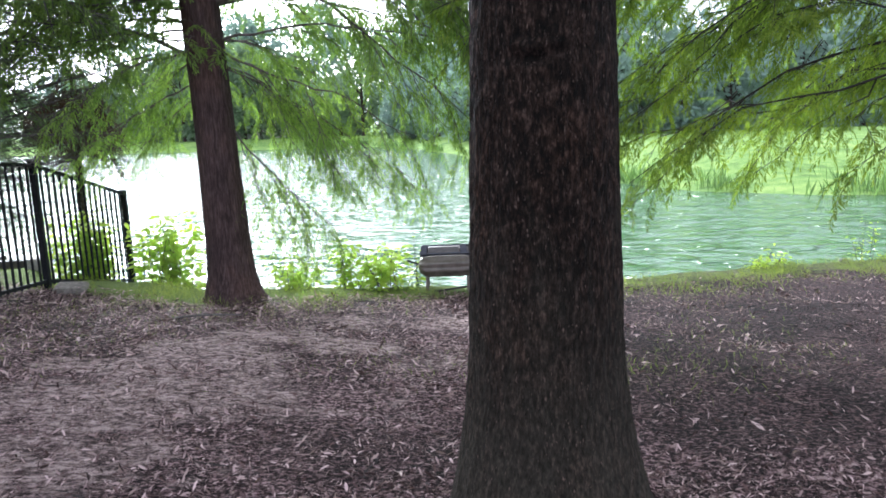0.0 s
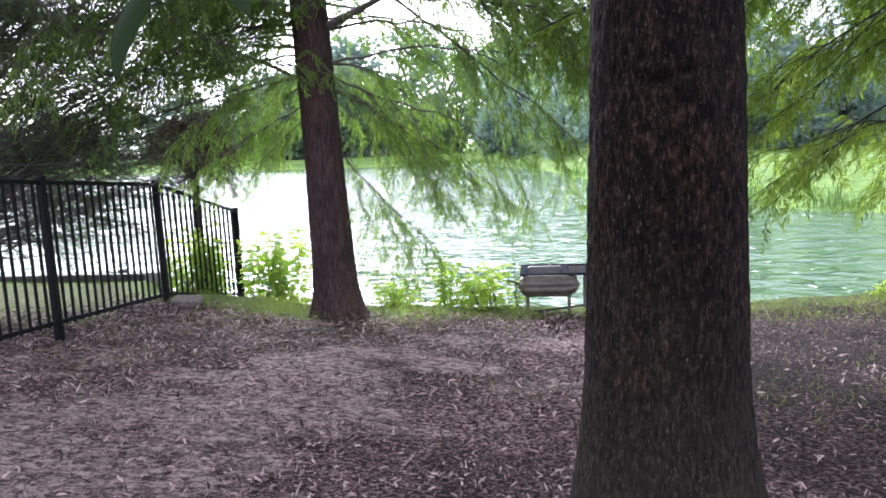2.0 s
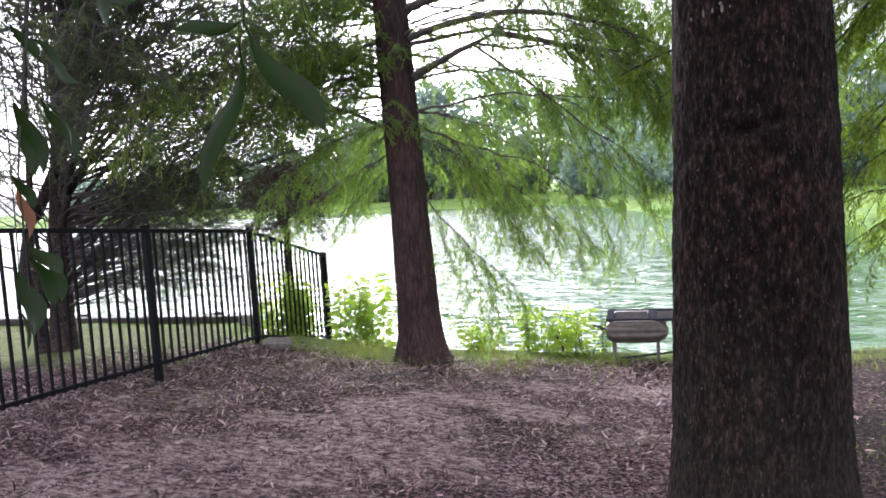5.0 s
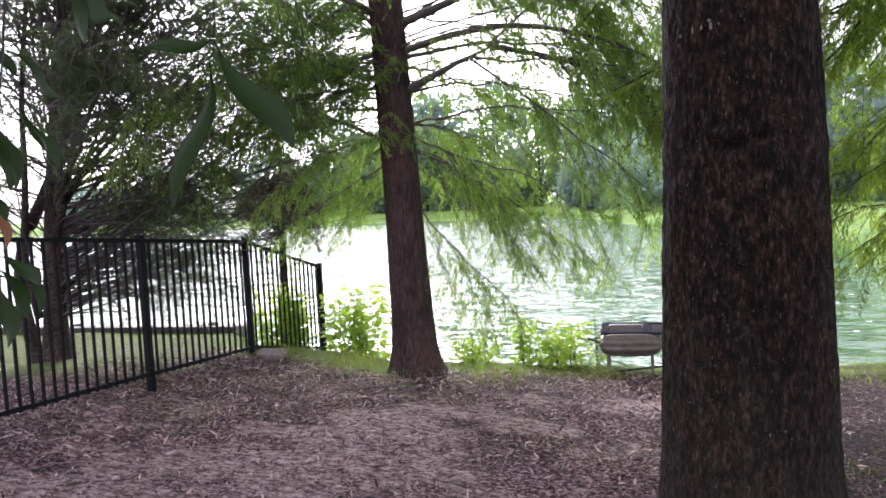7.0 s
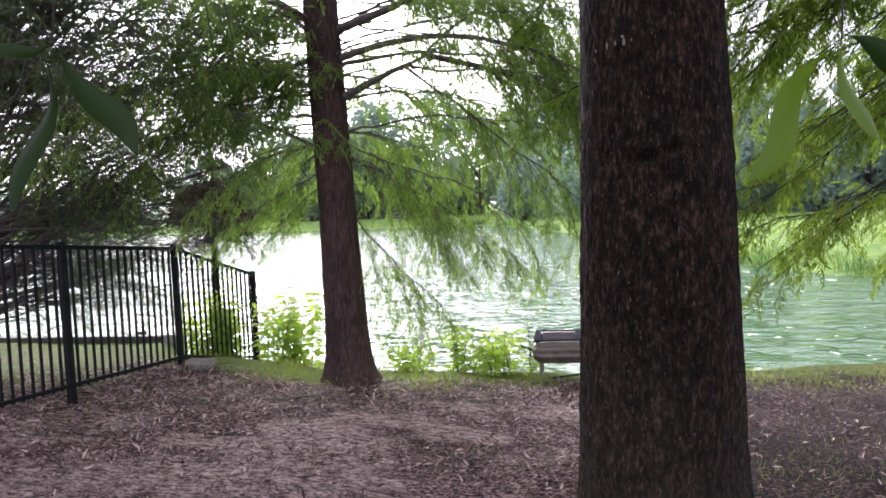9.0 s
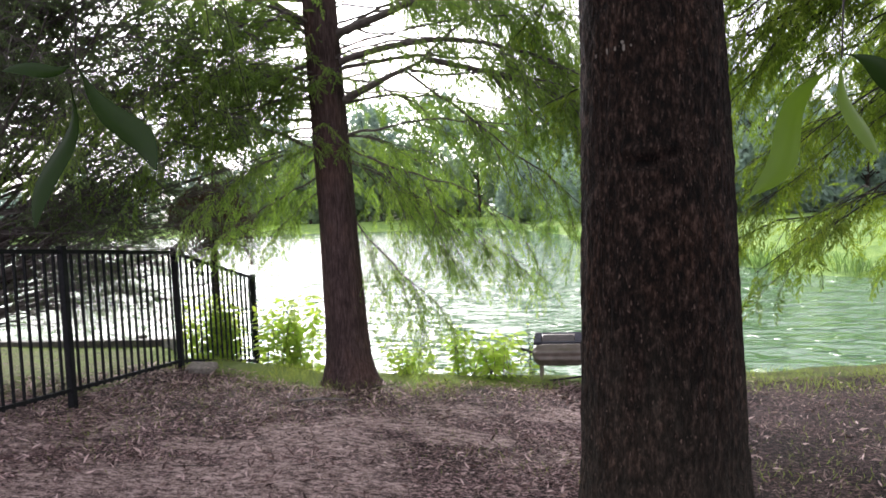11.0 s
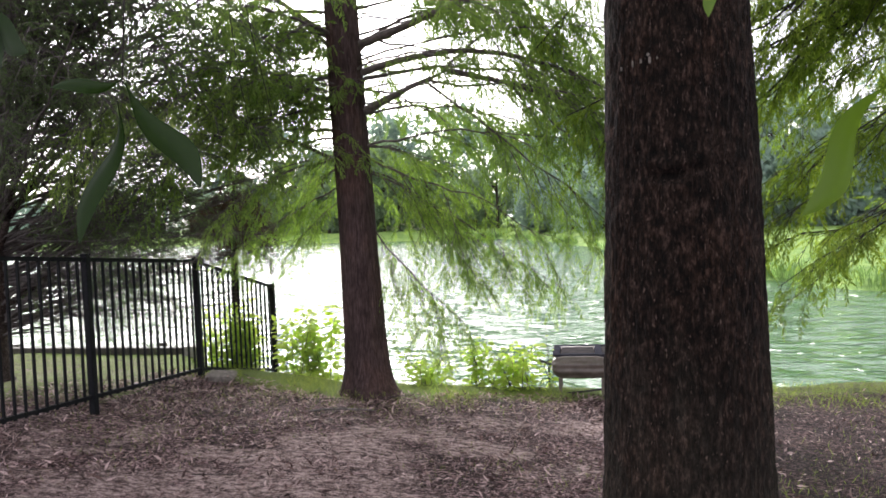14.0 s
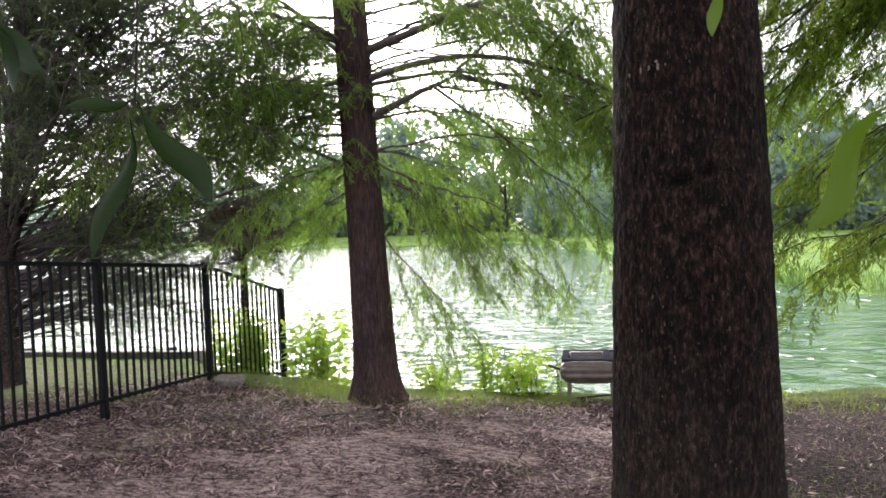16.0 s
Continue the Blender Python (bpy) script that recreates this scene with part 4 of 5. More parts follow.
# ---- iron fence ----
def fence():
    posts = [(-4.22, 2.29, 0.28, 1.70), (-4.16, 4.09, 0.16, 1.57), (-4.10, 5.88, 0.04, 1.44), (-4.03, 7.65, -0.08, 1.31), (-3.945, 9.52, -0.52, 0.83)]
    ob = thing("fence", "black painted iron picket fence stepping down to the lake", "fence", (-4.1, 5.88, 0.0))
    base = Vector((-4.1, 5.88, 0.0))
    for x, y, z0, z1 in posts:
        bm = bmesh.new()
        block(bm, x - base.x, y - base.y, (z0 - 0.12 + z1) / 2, 0.062, 0.062, z1 - z0 + 0.12, 0.005)
        po = part("post", bm, IRON, ob, "square black post")
        bm = bmesh.new()
        block(bm, x - base.x, y - base.y, z1 + 0.008, 0.070, 0.070, 0.018, 0.006)
        part("cap", bm, IRON, po)
    rail_ends = []
    for a, b in zip(posts, posts[1:]):
        A, B = Vector((a[0], a[1], 0)), Vector((b[0], b[1], 0))
        run = (B - A).length
        turn = math.atan2(B.y - A.y, B.x - A.x)
        for za, zb in ((a[3] - 0.035, b[3] - 0.035), (a[2] + 0.13, b[2] + 0.13 + (0.04 if b is posts[-1] else 0))):
            tilt = math.atan2(zb - za, run)
            bm = bmesh.new()
            block(bm, (A.x + B.x) / 2 - base.x, (A.y + B.y) / 2 - base.y, (za + zb) / 2, math.hypot(run, zb - za) - 0.06, 0.030, 0.036, 0.003,
                  Matrix.Rotation(turn, 4, "Z") @ Matrix.Rotation(-tilt, 4, "Y"))
            part("rail", bm, IRON, ob)
        for k in range(1, 16):
            f = k / 16
            x, y = A.x + (B.x - A.x) * f, A.y + (B.y - A.y) * f
            z0 = a[2] + (b[2] - a[2]) * f + 0.10
            z1 = a[3] + (b[3] - a[3]) * f - 0.03
            bm = bmesh.new()
            block(bm, x - base.x, y - base.y, (z0 + z1) / 2, 0.019, 0.019, z1 - z0, 0, Matrix.Rotation(turn, 4, "Z"))
            part("picket", bm, IRON, ob)


def bulkhead():
    ob = thing("timber_edging", "dark weathered timber beam edging the lawn at the water", "edging", (-7.5, 9.66, -0.05))
    bm = bmesh.new()
    block(bm, -4.08, 0.0, -0.02, 12.8, 0.16, 0.10, 0.012, pose(0, 0, 0, 0, 0, -1.5))
    part("beam", bm, TIMBER, ob)
    for k in range(5):
        bm = bmesh.new()
        block(bm, 1.7 - 2.4 * k, 0.09, -0.5, 0.12, 0.12, 1.1, 0.01)
        part("pile", bm, TIMBER, ob)
    b2 = thing("concrete_block", "pale grey concrete block at the end of the timber edging", "block", (-5.06, 9.35, -0.30))
    bm = bmesh.new()
    block(bm, 0, 0, 0.12, 0.22, 0.3, 0.42, 0.015)
    part("body", bm, CONCRETE, b2)
    s = thing("paving_slab", "pale concrete slab lying at the foot of a fence post", "slab", (-3.74, 7.56, -0.05))
    bm = bmesh.new()
    block(bm, 0, 0, 0.035, 0.30, 0.26, 0.065, 0.012, pose(0, 0, 0, 7, 4, 12))
    part("body", bm, SLAB, s)


fence()
bulkhead()


# ---- small pontoon craft on the bank ----
def pontoon():
    at = (0.25, 8.3, -0.40)
    ob = thing("pontoon_boat", "small grey pontoon boat with flat deck standing on legs", "boat", at)

    def float_tube(y, name):
        prof = [(-0.36, 0.0), (-0.355, 0.045), (-0.335, 0.085), (-0.29, 0.118), (-0.24, 0.13), (0.15, 0.13), (0.21, 0.118), (0.27, 0.085), (0.30, 0.050), (0.315, 0.0)]
        pts, rad = [], []
        for x, r in prof:
            pts.append((x, y, 0.355))
            rad.append(max(r, 0.002))
        v, q = tube(pts, rad, 90)
        ang = np.arctan2(v[:, 2] - 0.355, v[:, 1] - y)
        rr = 1 + 0.045 * np.cos(ang * 9)
        v[:, 1], v[:, 2] = y + (v[:, 1] - y) * rr, 0.355 + (v[:, 2] - 0.355) * rr
        return hang(name, mesh_of(name, v, q, PVC, True), ob, "ribbed grey float tube with tapered ends")
    float_tube(-0.12, "float")
    float_tube(0.36, "float")
    bm = bmesh.new()
    for x0, x1, y0, y1 in ((-0.34, 0.75, -0.16, -0.08), (-0.34, 0.75, 0.40, 0.48), (-0.34, -0.26, -0.08, 0.40), (0.12, 0.20, -0.08, 0.40), (0.67, 0.75, -0.08, 0.40)):
        block(bm, (x0 + x1) / 2, (y0 + y1) / 2, 0.480, x1 - x0, y1 - y0, 0.026, 0.006)
    part("deck_frame", bm, DECK, ob, "pale grey deck frame")
    for x in (-0.07, 0.435):
        bm = bmesh.new()
        block(bm, x, 0.16, 0.472, 0.36 if x < 0 else 0.46, 0.47, 0.02, 0.004)
        part("deck_panel", bm, PVC_DARK, ob, "dark recessed deck panel")
    for x, y in ((-0.27, -0.02), (0.20, -0.02), (0.40, 0.0), (-0.27, 0.42), (0.40, 0.42)):
        bm = bmesh.new()
        block(bm, x, y, 0.22, 0.035, 0.035, 0.50, 0.004)
        part("leg", bm, STEEL, ob)
    bm = bmesh.new()
    block(bm, 0.06, -0.02, 0.06, 0.62, 0.02, 0.02, 0.003, pose(0, 0, 0, 0, -7, 0))
    part("brace", bm, PVC_DARK, ob)
    bm = bmesh.new()
    block(bm, -0.42, -0.12, 0.40, 0.14, 0.022, 0.022, 0.004, pose(0, 0, 0, 0, 20, 0))
    part("grip", bm, PVC_DARK, ob)


pontoon()


# ---- undergrowth ----
BLADE = [(np.array([(0, 0, 0), (0.5, 0.02, 0.06), (0.5, -0.02, 0.06), (1.0, 0, -0.05)]) * [1, k, 1], np.array([(0, 2, 1), (1, 2, 3)])) for k in (0.8, 1.2)]
BROAD = [(np.array([(0, 0, 0), (0.28, 0.2, 0.05), (0.62, 0.24, 0.02), (1.0, 0, -0.14), (0.62, -0.24, 0.02), (0.28, -0.2, 0.05), (0.35, 0, 0.0), (0.7, 0, -0.03)]),
          np.array([(0, 6, 1), (1, 6, 7), (1, 7, 2), (2, 7, 3), (3, 7, 4), (4, 7, 5), (7, 6, 5), (6, 0, 5)]))]


def shrub(name, label, at, h, w, stems, leaf, seed, per=26, mat=WEED):
    rng = np.random.default_rng(seed)
    z = float(height(at[0], at[1]))
    ob = thing(name, label, "shrub", (at[0], at[1], z))
    tubes, O, D = [], [], []
    for k in range(stems):
        P = limb_line((rng.normal(0, w * 0.22), rng.normal(0, w * 0.16), -0.03), rng.uniform(0, 360), rng.uniform(55, 85), 1.0, 0.0, rng, 8)
        top = h * rng.uniform(0.55, 1.05)
        a = rng.uniform(0, 2 * np.pi)
        u = np.linspace(0, 1, 8)[:, None]
        P = P[0] + np.array([math.cos(a) * w * 0.5, math.sin(a) * w * 0.35, 0]) * rng.uniform(0.2, 1.0) * u ** 1.4 + np.array([0, 0, top]) * u
        tubes.append(tube(P, np.linspace(0.006, 0.002, 8), 4))
        o, d = at_line(P, rng.uniform(0.15, 1.0, per))
        spread = rng.normal(0, 1.0, (per, 3))
        spread[:, 2] = rng.uniform(-0.5, 0.3, per)
        O.append(o + spread * 0.03)
        D.append(spread)
    for v, q in tubes:
        hang("stem", mesh_of("stem", v, q, LIMB), ob)
    O, D = np.concatenate(O), np.concatenate(D)
    v, f = scatter(BROAD, O, D, leaf * rng.uniform(0.5, 1.2, len(O)), rng.uniform(-0.6, 0.6, len(O)), rng)
    hang("foliage", mesh_of("foliage", v, f, mat), ob, "broad yellow-green leaves", "stuff")
    return ob


shrub("shrub", "dense yellow-green shrub growing behind the fence", (-4.30, 9.1), 1.10, 0.80, 40, 0.115, 61, 44)
shrub("shrub", "leafy green shrub beside the last fence post", (-3.26, 8.95), 1.15, 0.62, 26, 0.12, 62, 46)
shrub("weed", "low leafy weed on the lake bank", (-1.5, 8.45), 0.45, 0.6, 16, 0.10, 63, 20)
shrub("weed", "tall yellow-green weed beside the boat", (-0.98, 8.55), 0.78, 0.3, 10, 0.10, 64, 24)
shrub("weed", "yellow-green weeds beside the boat", (-0.55, 8.5), 0.55, 0.8, 26, 0.10, 65, 24)
shrub("weed", "tall broad-leaved weed at the boat's end", (-0.18, 8.75), 0.80, 0.2, 3, 0.13, 66, 8)
shrub("weed", "thin weed standing on the grassy bank", (6.6, 11.0), 0.75, 0.5, 5, 0.07, 67, 12)
shrub("weed", "yellow-green weed on the grassy bank", (4.6, 10.0), 0.3, 0.5, 10, 0.08, 68, 12)


def grass():
    rng = np.random.default_rng(71)
    n = 34000
    x = rng.uniform(-4.4, 13, n)
    y = lip(x) + rng.normal(-0.35, 0.5, n)
    keep = np.array([noise.noise((a * 1.6, b * 1.6, 5)) for a, b in zip(x, y)]) + rng.uniform(-0.35, 0.5, n) > 0.02
    x, y = x[keep], y[keep]
    lx, ly = rng.uniform(-11, -4.3, 6000), rng.uniform(6.0, 9.55, 6000)
    spot = rng.integers(0, 17, 5600)
    tx, ty = np.array([-3.1, -2.9, -1.6, -0.3, 3.2, -3.4, -2.6, 1.4, 1.61, 1.93, 2.5, 2.51, 3.0, -3.3, -2.3, -3.9, -1.2])[spot] + rng.normal(0, 0.5, 5600), np.array([7.0, 5.6, 6.6, 5.3, 7.6, 6.3, 7.5, 5.6, 5.24, 5.62, 5.7, 6.39, 5.34, 5.0, 6.2, 5.7, 6.9])[spot] + rng.normal(0, 0.38, 5600)
    few = (tx < 1.2) | (rng.uniform(0, 1, len(tx)) < 0.35)
    tx, ty = tx[few], ty[few]
    tufts = len(tx)
    x, y = np.concatenate([x, lx, tx]), np.concatenate([y, ly, ty])
    o = np.stack([x, y, height(x, y) - 0.01 + [relief(a, b) for a, b in zip(x, y)]], -1)
    d = rng.normal(0, 0.55, (len(x), 3))
    d[:, 2] = 1.0
    tall = 0.5 + 0.6 * np.array([noise.noise((a * 0.9, b * 0.9, 9)) for a, b in zip(x, y)])
    s = rng.uniform(0.04, 0.15, len(x)) * np.clip(tall + 0.5, 0.4, 1.5) * np.where(x > 1.5, 0.85, 0.72)
    s[-tufts:] *= 0.7
    s[-tufts - 6000:-tufts] *= 0.45
    v, f = scatter(BLADE, o, d, s, rng.uniform(-3, 3, len(x)), rng)
    tagged(new("grass", mesh_of("grass", v, f, GRASS)), "uneven yellow-green grass along the lake bank", "grass", kind="stuff")


def reeds():
    rng = np.random.default_rng(77)
    n = 9000
    x = rng.uniform(-16, 16, n)
    y = far_shore(x) + rng.normal(0.7, 0.9, n)
    keep = np.array([noise.noise((a * 0.7, b * 0.2, 5)) for a, b in zip(x, y)]) + rng.uniform(-0.3, 0.3, n) > 0.0
    x, y = x[keep], y[keep]
    o = np.stack([x, y, np.maximum(height(x, y), WATER_Z) - 0.03], -1)
    d = rng.normal(0, 0.22, (len(x), 3))
    d[:, 2] = 1.0
    v, f = scatter([(a * [1, 2.0, 1], b) for a, b in BLADE], o, d, rng.uniform(0.15, 0.7, len(x)), rng.uniform(-3, 3, len(x)), rng)
    tagged(new("reeds", mesh_of("reeds", v, f, REED)), "pale green reeds along the far waterline", "reeds", kind="stuff")


def litter():
    rng = np.random.default_rng(72)
    n = 370000
    x, y = rng.uniform(-6.0, 8.5, n), 1.0 + 8.5 * rng.uniform(0, 1, n) ** 1.6
    clump = np.array([noise.noise((a * 1.1, b * 1.4, 3)) * 0.6 + noise.noise((a * 4.2, b * 4.8, 4)) * 0.55 + noise.noise((a * 10, b * 11, 4)) * 0.4 for a, b in zip(x, y)])
    dens = 0.66 - 0.95 * np.clip(bareness(x, y), -0.1, 0.8) + 0.9 * clump - 0.80 * smooth((x - 0.6) / 1.0) * smooth((y - 3.2) / 1.2)
    dens = dens + 0.25 * smooth((3.7 - y) / 0.8)
    dens = np.maximum(dens, 0.22 - 0.15 * smooth((x - 0.6) / 1.0) * smooth((y - 3.2) / 1.2)) * smooth((y - 0.9) / 1.1) * smooth((x + 6.0) / 1.2)
    keep = (rng.uniform(0, 1, n) < dens) & (y < lip(x) - 0.5) & ((x > -4.6) | (y < 7.3))
    x, y = x[keep], y[keep]
    m = len(x)
    leafs = []
    for k in range(9):                   # curled strips, bent sideways and torn
        c, w, e = rng.uniform(-0.35, 0.6), rng.uniform(0.05, 0.14), rng.uniform(-0.28, 0.28)
        g = rng.uniform(0.4, 1.2)
        leafs.append((np.array([(0, 0, 0), (0.35, w + e * 0.6, 0.08 + c * 0.2), (0.3, -w * g + e * 0.6, 0.10 + c * 0.1), (0.72, w * g + e * 0.7, 0.12 + c * 0.4),
                                (0.66, -w * 0.7 + e * 0.7, 0.14 + c * 0.3), (1.0, e * 0.1, 0.02 + c * 0.6)]), np.array([(0, 2, 1), (1, 2, 4), (1, 4, 3), (3, 4, 5)])))
    o = np.stack([x, y, height(x, y) + 0.006 + rng.uniform(0, 0.016, m)], -1)
    o[:, 2] += np.array([relief(a, b) for a, b in zip(x, y)])
    o[:, 2] += -0.06 * np.exp(-(((x + 2.1) / 0.7) ** 2 + ((y - 7.5) / 0.5) ** 2)) + 0.08 * np.exp(-(((x - 0.6) / 0.8) ** 2 + ((y - 2.8) / 0.8) ** 2))
    d = rng.normal(0, 1, (m, 3))
    d[:, 2] = rng.normal(0.05, 0.36, m)
    size, roll = np.where(y > 4.0, 1.4, 1.0) * (0.013 + 0.052 * rng.uniform(0, 1, m) ** 1.8), rng.normal(0, 0.8, m)
    simple = [(a[[0, 1, 5, 2]], np.array([(0, 3, 1), (1, 3, 2)])) for a, b in leafs]
    near = y < 3.9
    v, f = join([scatter(leafs, o[near], d[near], size[near], roll[near], rng), scatter(simple, o[~near], d[~near], size[~near], roll[~near], rng)])
    tagged(new("leaf_litter", mesh_of("leaf_litter", v, f, LITTER)), "dry pinkish-brown fallen leaves strewn over the earth", "leaf litter", kind="stuff")
    # fallen twigs
    pieces = []
    for k in range(84):
        a, b = rng.uniform(-4, 6), rng.uniform(1.6, 8)
        ln, ang = rng.uniform(0.08, 0.4), rng.uniform(0, np.pi)
        s = np.linspace(-0.5, 0.5, 5)
        px, py = a + np.cos(ang) * ln * s + 0.02 * np.sin(s * 6), b + np.sin(ang) * ln * s
        pz = height(px, py) + 0.03
        pieces.append(tube(np.stack([px, py, pz], -1), np.linspace(0.004, 0.002, 5), 4))
    v, q = join(pieces)
    tagged(new("fallen_twigs", mesh_of("fallen_twigs", v, q, LIMB)), "small broken twigs lying among the leaves", "twigs", kind="stuff")


grass()
reeds()
litter()


def extras():
    rng = np.random.default_rng(81)
    at = (-2.10, 6.50, float(height(-2.10, 6.50)) + relief(-2.10, 6.50) + 0.02)
    ob = thing("fallen_branch", "thin grey fallen branch lying before the tree", "branch", at)
    xs = np.linspace(-0.42, 0.42, 16)
    v, q = tube(np.stack([xs, 0.06 * np.sin(xs * 4), 0.012 + 0.012 * np.cos(xs * 7)], -1), np.linspace(0.015, 0.006, 16), 7)
    hang("stick", mesh_of("stick", v, q, BARE, True), ob)
    for k, (x, a) in enumerate(((-0.1, 0.5), (0.15, -0.6))):
        t = np.linspace(0, 0.22, 8)
        v, q = tube(np.stack([x + t * math.cos(a), 0.06 * math.sin(x * 4) + t * math.sin(a), 0.016 + 0.05 * t], -1), np.linspace(0.005, 0.002, 8), 5)
        hang("side_twig", mesh_of("side_twig", v, q, BARE, True), ob)
    # dark stone on the grassy bank
    x, y = 6.25, 11.0
    st = thing("stone", "dark rounded stone in the bank grass", "stone", (x, y, float(height(x, y))))
    bm = bmesh.new()
    bmesh.ops.create_icosphere(bm, subdivisions=3, radius=0.10)
    for w in bm.verts:
        w.co *= 1 + 0.25 * noise.noise(w.co * 9)
        w.co.z = w.co.z * 0.85 + 0.06
    part("body", bm, TIMBER, st, "", True)
    # withered tuft among the leaves
    x, y = -0.62, 2.68
    tf = thing("dead_grass_tuft", "dark withered grass tuft among fallen leaves", "grass tuft", (x, y, float(height(x, y)) + 0.01))
    n = 420
    o = np.stack([rng.normal(0, 0.13, n), rng.normal(0, 0.10, n), rng.uniform(-0.01, 0.03, n)], -1)
    d = rng.normal(0, 1, (n, 3))
    d[:, 2] = rng.uniform(0.0, 0.9, n)
    v, f = scatter(BLADE, o, d, rng.uniform(0.05, 0.13, n), rng.uniform(-3, 3, n), rng)
    hang("blades", mesh_of("blades", v, f, DEAD), tf, "dry brown blades", "stuff")


extras()


# ---- sapling beside the camera, whose leaves hang into view ----
def blade(base, tip, width, turn, curl=0.12, n=14):
    """A lance-shaped leaf from base to tip: short stalk, folded midrib, slight sideways sweep and wavy margin."""
    a, b = Vector(base), Vector(tip)
    d = (b - a).normalized()
    side = d.cross(Vector((0, 1, 0))).normalized()
    side = Matrix.Rotation(radians(turn), 3, d) @ side
    nrm = side.cross(d).normalized()
    ln = (b - a).length
    sweep = 0.07 * math.sin(turn * 1.7)
    bm = bmesh.new()
    rows = []
    for k in range(n + 1):
        s = k / n
        grown = max(0.0, (s - 0.06) / 0.94)
        w = width * 0.47 * max(0.05, math.sin(math.pi * grown ** 1.1) ** 0.8 * (0.8 + 0.3 * s) if s < 1 else 0.02)
        c = a + d * ln * s + nrm * curl * ln * math.sin(math.pi * s) + side * ln * sweep * math.sin(2 * math.pi * s)
        fold = Matrix.Rotation(0.5 * math.sin(2.2 * s + turn), 3, d)
        rows.append([bm.verts.new(c + (fold @ (side * w * f * (1 + 0.06 * math.sin(9 * s + 2 * f)) + nrm * 0.3 * w * abs(f)))) for f in (-1, -0.5, 0, 0.5, 1)])
    for r0, r1 in zip(rows, rows[1:]):
        for i in range(4):
            bm.faces.new((r0[i], r0[i + 1], r1[i + 1], r1[i]))
    return bm


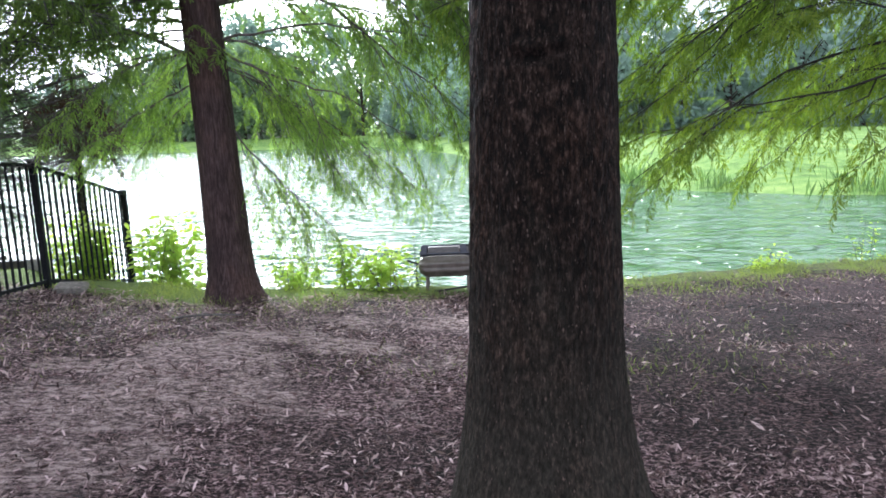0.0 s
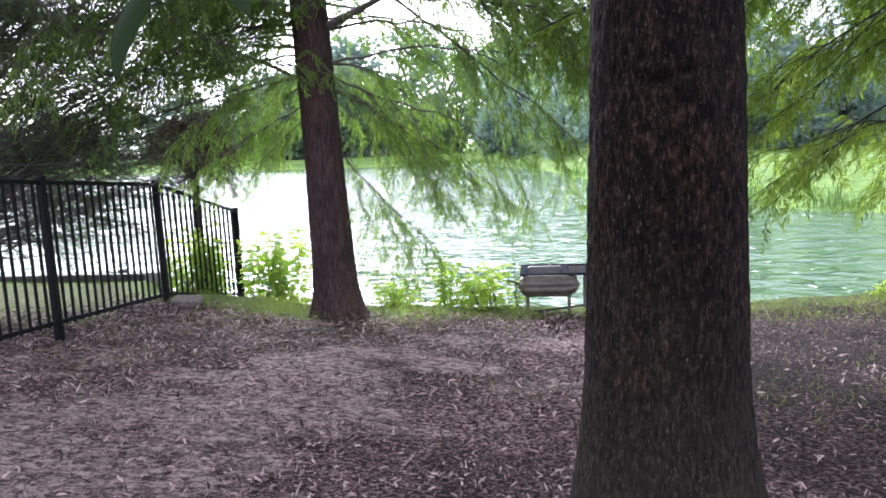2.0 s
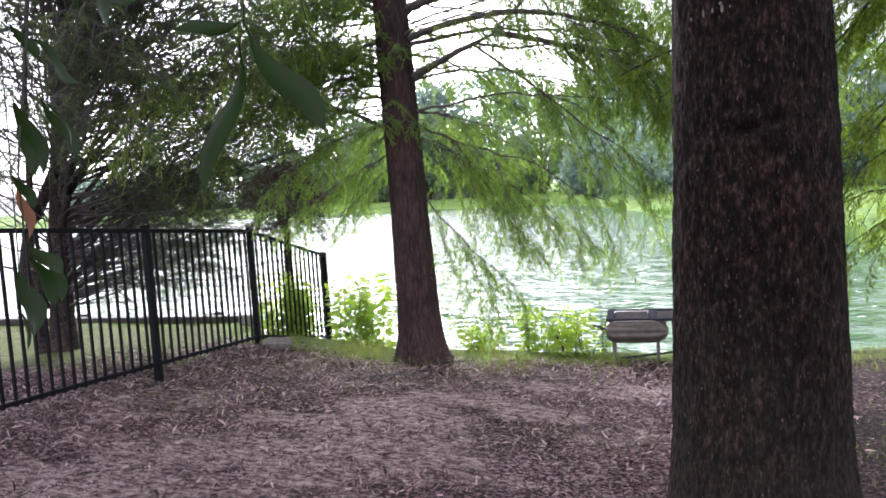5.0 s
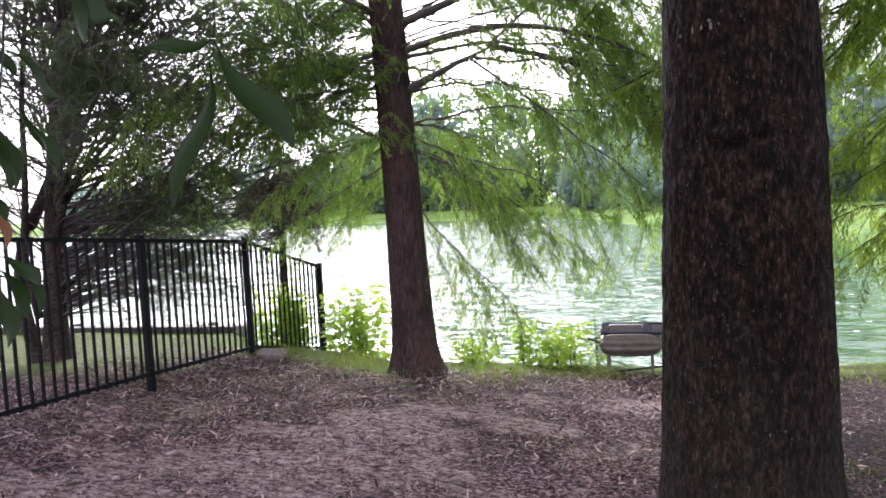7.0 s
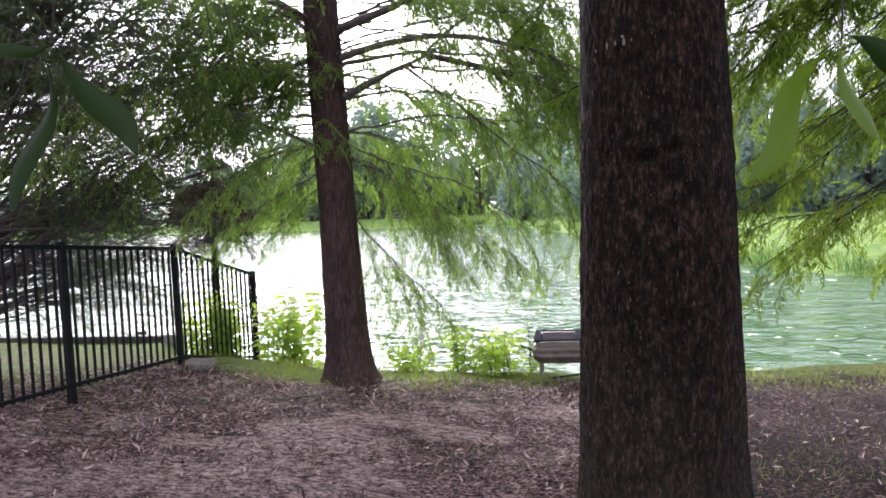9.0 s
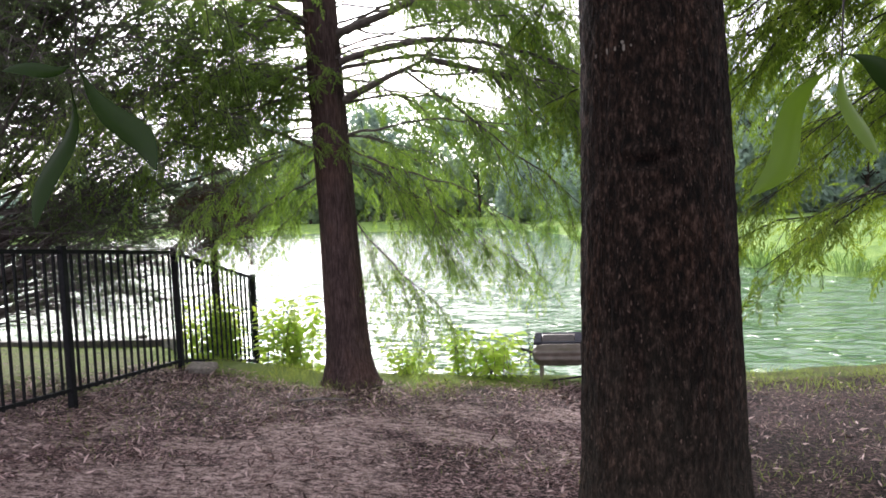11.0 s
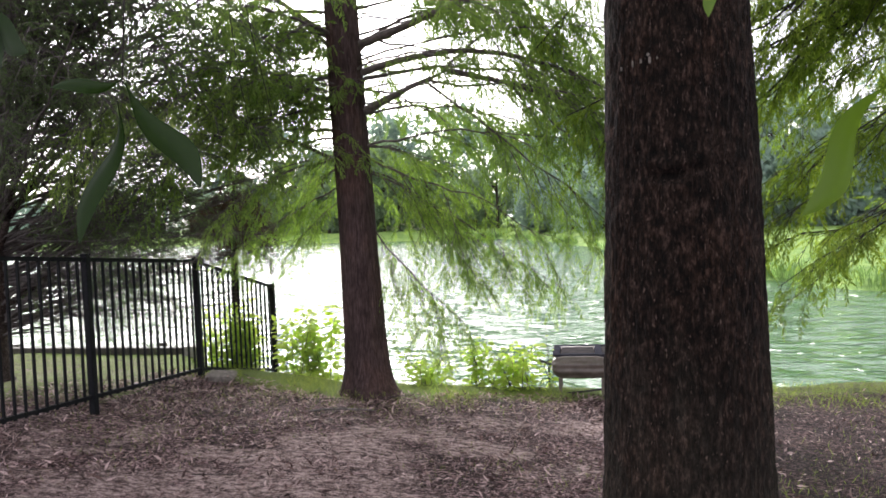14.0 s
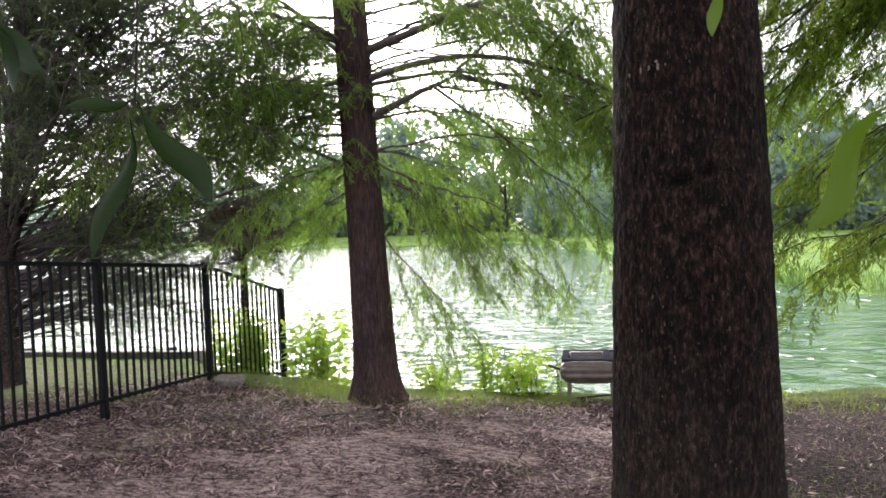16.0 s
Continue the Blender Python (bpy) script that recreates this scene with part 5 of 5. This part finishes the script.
def sapling():
    at = (-1.35, 0.25, 0.10)
    ob = thing("sapling", "slender young tree with long lance-shaped hanging leaves", "tree", at)
    off = np.array(at)

    def stick(name, pts, r0, r1):
        P = np.asarray(pts, float)
        t = np.linspace(0, 1, 14)
        u = np.linspace(0, 1, len(P))
        Q = np.stack([np.interp(t, u, P[:, i]) for i in range(3)], -1)
        v, q = tube(Q - off, np.linspace(r0, r1, 14), 7)
        hang(name, mesh_of(name, v, q, LIMB, True), ob)
    stick("trunk", [(-1.35, 0.25, 0.0), (-1.33, 0.28, 1.2), (-1.30, 0.3, 2.1), (-1.25, 0.3, 3.2)], 0.025, 0.012)
    stick("branch", [(-1.30, 0.3, 2.15), (-0.6, 0.62, 2.12), (-0.05, 0.56, 2.05), (0.5, 0.62, 2.05)], 0.009, 0.003)
    stick("stem", [(-0.10, 0.56, 2.06), (-0.085, 0.53, 1.90), (-0.095, 0.525, 1.745)], 0.0009, 0.0006)
    stick("stem", [(0.47, 0.62, 2.05), (0.455, 0.585, 1.86), (0.444, 0.57, 1.72)], 0.0009, 0.0006)
    stick("stem", [(-0.50, 0.65, 2.12), (-0.47, 0.70, 1.9), (-0.455, 0.72, 1.58)], 0.0009, 0.0006)
    stick("stem", [(-0.40, 0.62, 2.10), (-0.385, 0.61, 1.8), (-0.372, 0.59, 1.57)], 0.0009, 0.0006)
    stick("stem", [(-0.28, 0.60, 2.09), (-0.285, 0.6, 1.84)], 0.0012, 0.0008)
    stick("stem", [(0.33, 0.60, 2.05), (0.326, 0.55, 1.80)], 0.0012, 0.0007)
    rows = [((-0.100, 0.525, 1.735), (-0.138, 0.525, 1.630), 0.019, -18, FRONT_BACKLIT), ((-0.100, 0.535, 1.750), (-0.048, 0.545, 1.669), 0.024, -20, FRONT_BACKLIT),
            ((-0.092, 0.52, 1.748), (-0.135, 0.50, 1.742), 0.012, 5, FRONT_BACKLIT), ((0.444, 0.58, 1.718), (0.388, 0.59, 1.629), 0.026, 10, FRONT_LIGHT),
            ((0.444, 0.57, 1.720), (0.466, 0.57, 1.652), 0.021, -15, FRONT_LIGHT), ((0.446, 0.57, 1.722), (0.490, 0.56, 1.688), 0.018, 30, FRONT_BACKLIT)]
    rows += [((-0.460, 0.72, 1.814), (-0.395, 0.72, 1.757), 0.015, -25, FRONT_BACKLIT), ((-0.458, 0.73, 1.755), (-0.423, 0.74, 1.681), 0.016, -30, FRONT_BACKLIT),
            ((-0.385, 0.62, 1.715), (-0.375, 0.62, 1.656), 0.016, -30, FRONT_BACKLIT), ((-0.375, 0.60, 1.650), (-0.367, 0.60, 1.600), 0.012, -20, BROWN_LEAF),
            ((-0.470, 0.70, 1.595), (-0.425, 0.70, 1.556), 0.018, -30, FRONT_BACKLIT), ((-0.455, 0.72, 1.580), (-0.447, 0.72, 1.522), 0.013, -15, FRONT_BACKLIT),
            ((-0.373, 0.59, 1.577), (-0.354, 0.58, 1.513), 0.022, -20, FRONT_BACKLIT), ((-0.284, 0.60, 1.842), (-0.263, 0.60, 1.778), 0.020, 5, FRONT_BACKLIT),
            ((-0.286, 0.60, 1.845), (-0.233, 0.60, 1.796), 0.023, -25, FRONT_BACKLIT), ((0.326, 0.55, 1.803), (0.321, 0.55, 1.764), 0.010, 15, FRONT_LIGHT)]
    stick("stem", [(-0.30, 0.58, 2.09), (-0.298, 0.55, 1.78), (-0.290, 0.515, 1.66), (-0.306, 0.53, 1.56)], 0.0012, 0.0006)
    rows += [((-0.287, 0.513, 1.713), (-0.279, 0.528, 1.652), 0.015, -20, FRONT_BACKLIT), ((-0.300, 0.556, 1.718), (-0.289, 0.572, 1.674), 0.012, 25, FRONT_BACKLIT),
             ((-0.281, 0.498, 1.654), (-0.272, 0.508, 1.626), 0.010, -30, FRONT_BACKLIT), ((-0.309, 0.527, 1.591), (-0.291, 0.539, 1.545), 0.017, 15, FRONT_BACKLIT),
             ((-0.306, 0.536, 1.774), (-0.295, 0.555, 1.745), 0.010, -15, FRONT_BACKLIT), ((-0.299, 0.504, 1.554), (-0.290, 0.506, 1.518), 0.014, 20, FRONT_BACKLIT)]
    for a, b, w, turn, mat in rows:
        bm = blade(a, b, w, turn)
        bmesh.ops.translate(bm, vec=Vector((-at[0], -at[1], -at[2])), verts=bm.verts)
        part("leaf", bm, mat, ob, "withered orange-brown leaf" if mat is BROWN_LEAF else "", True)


sapling()
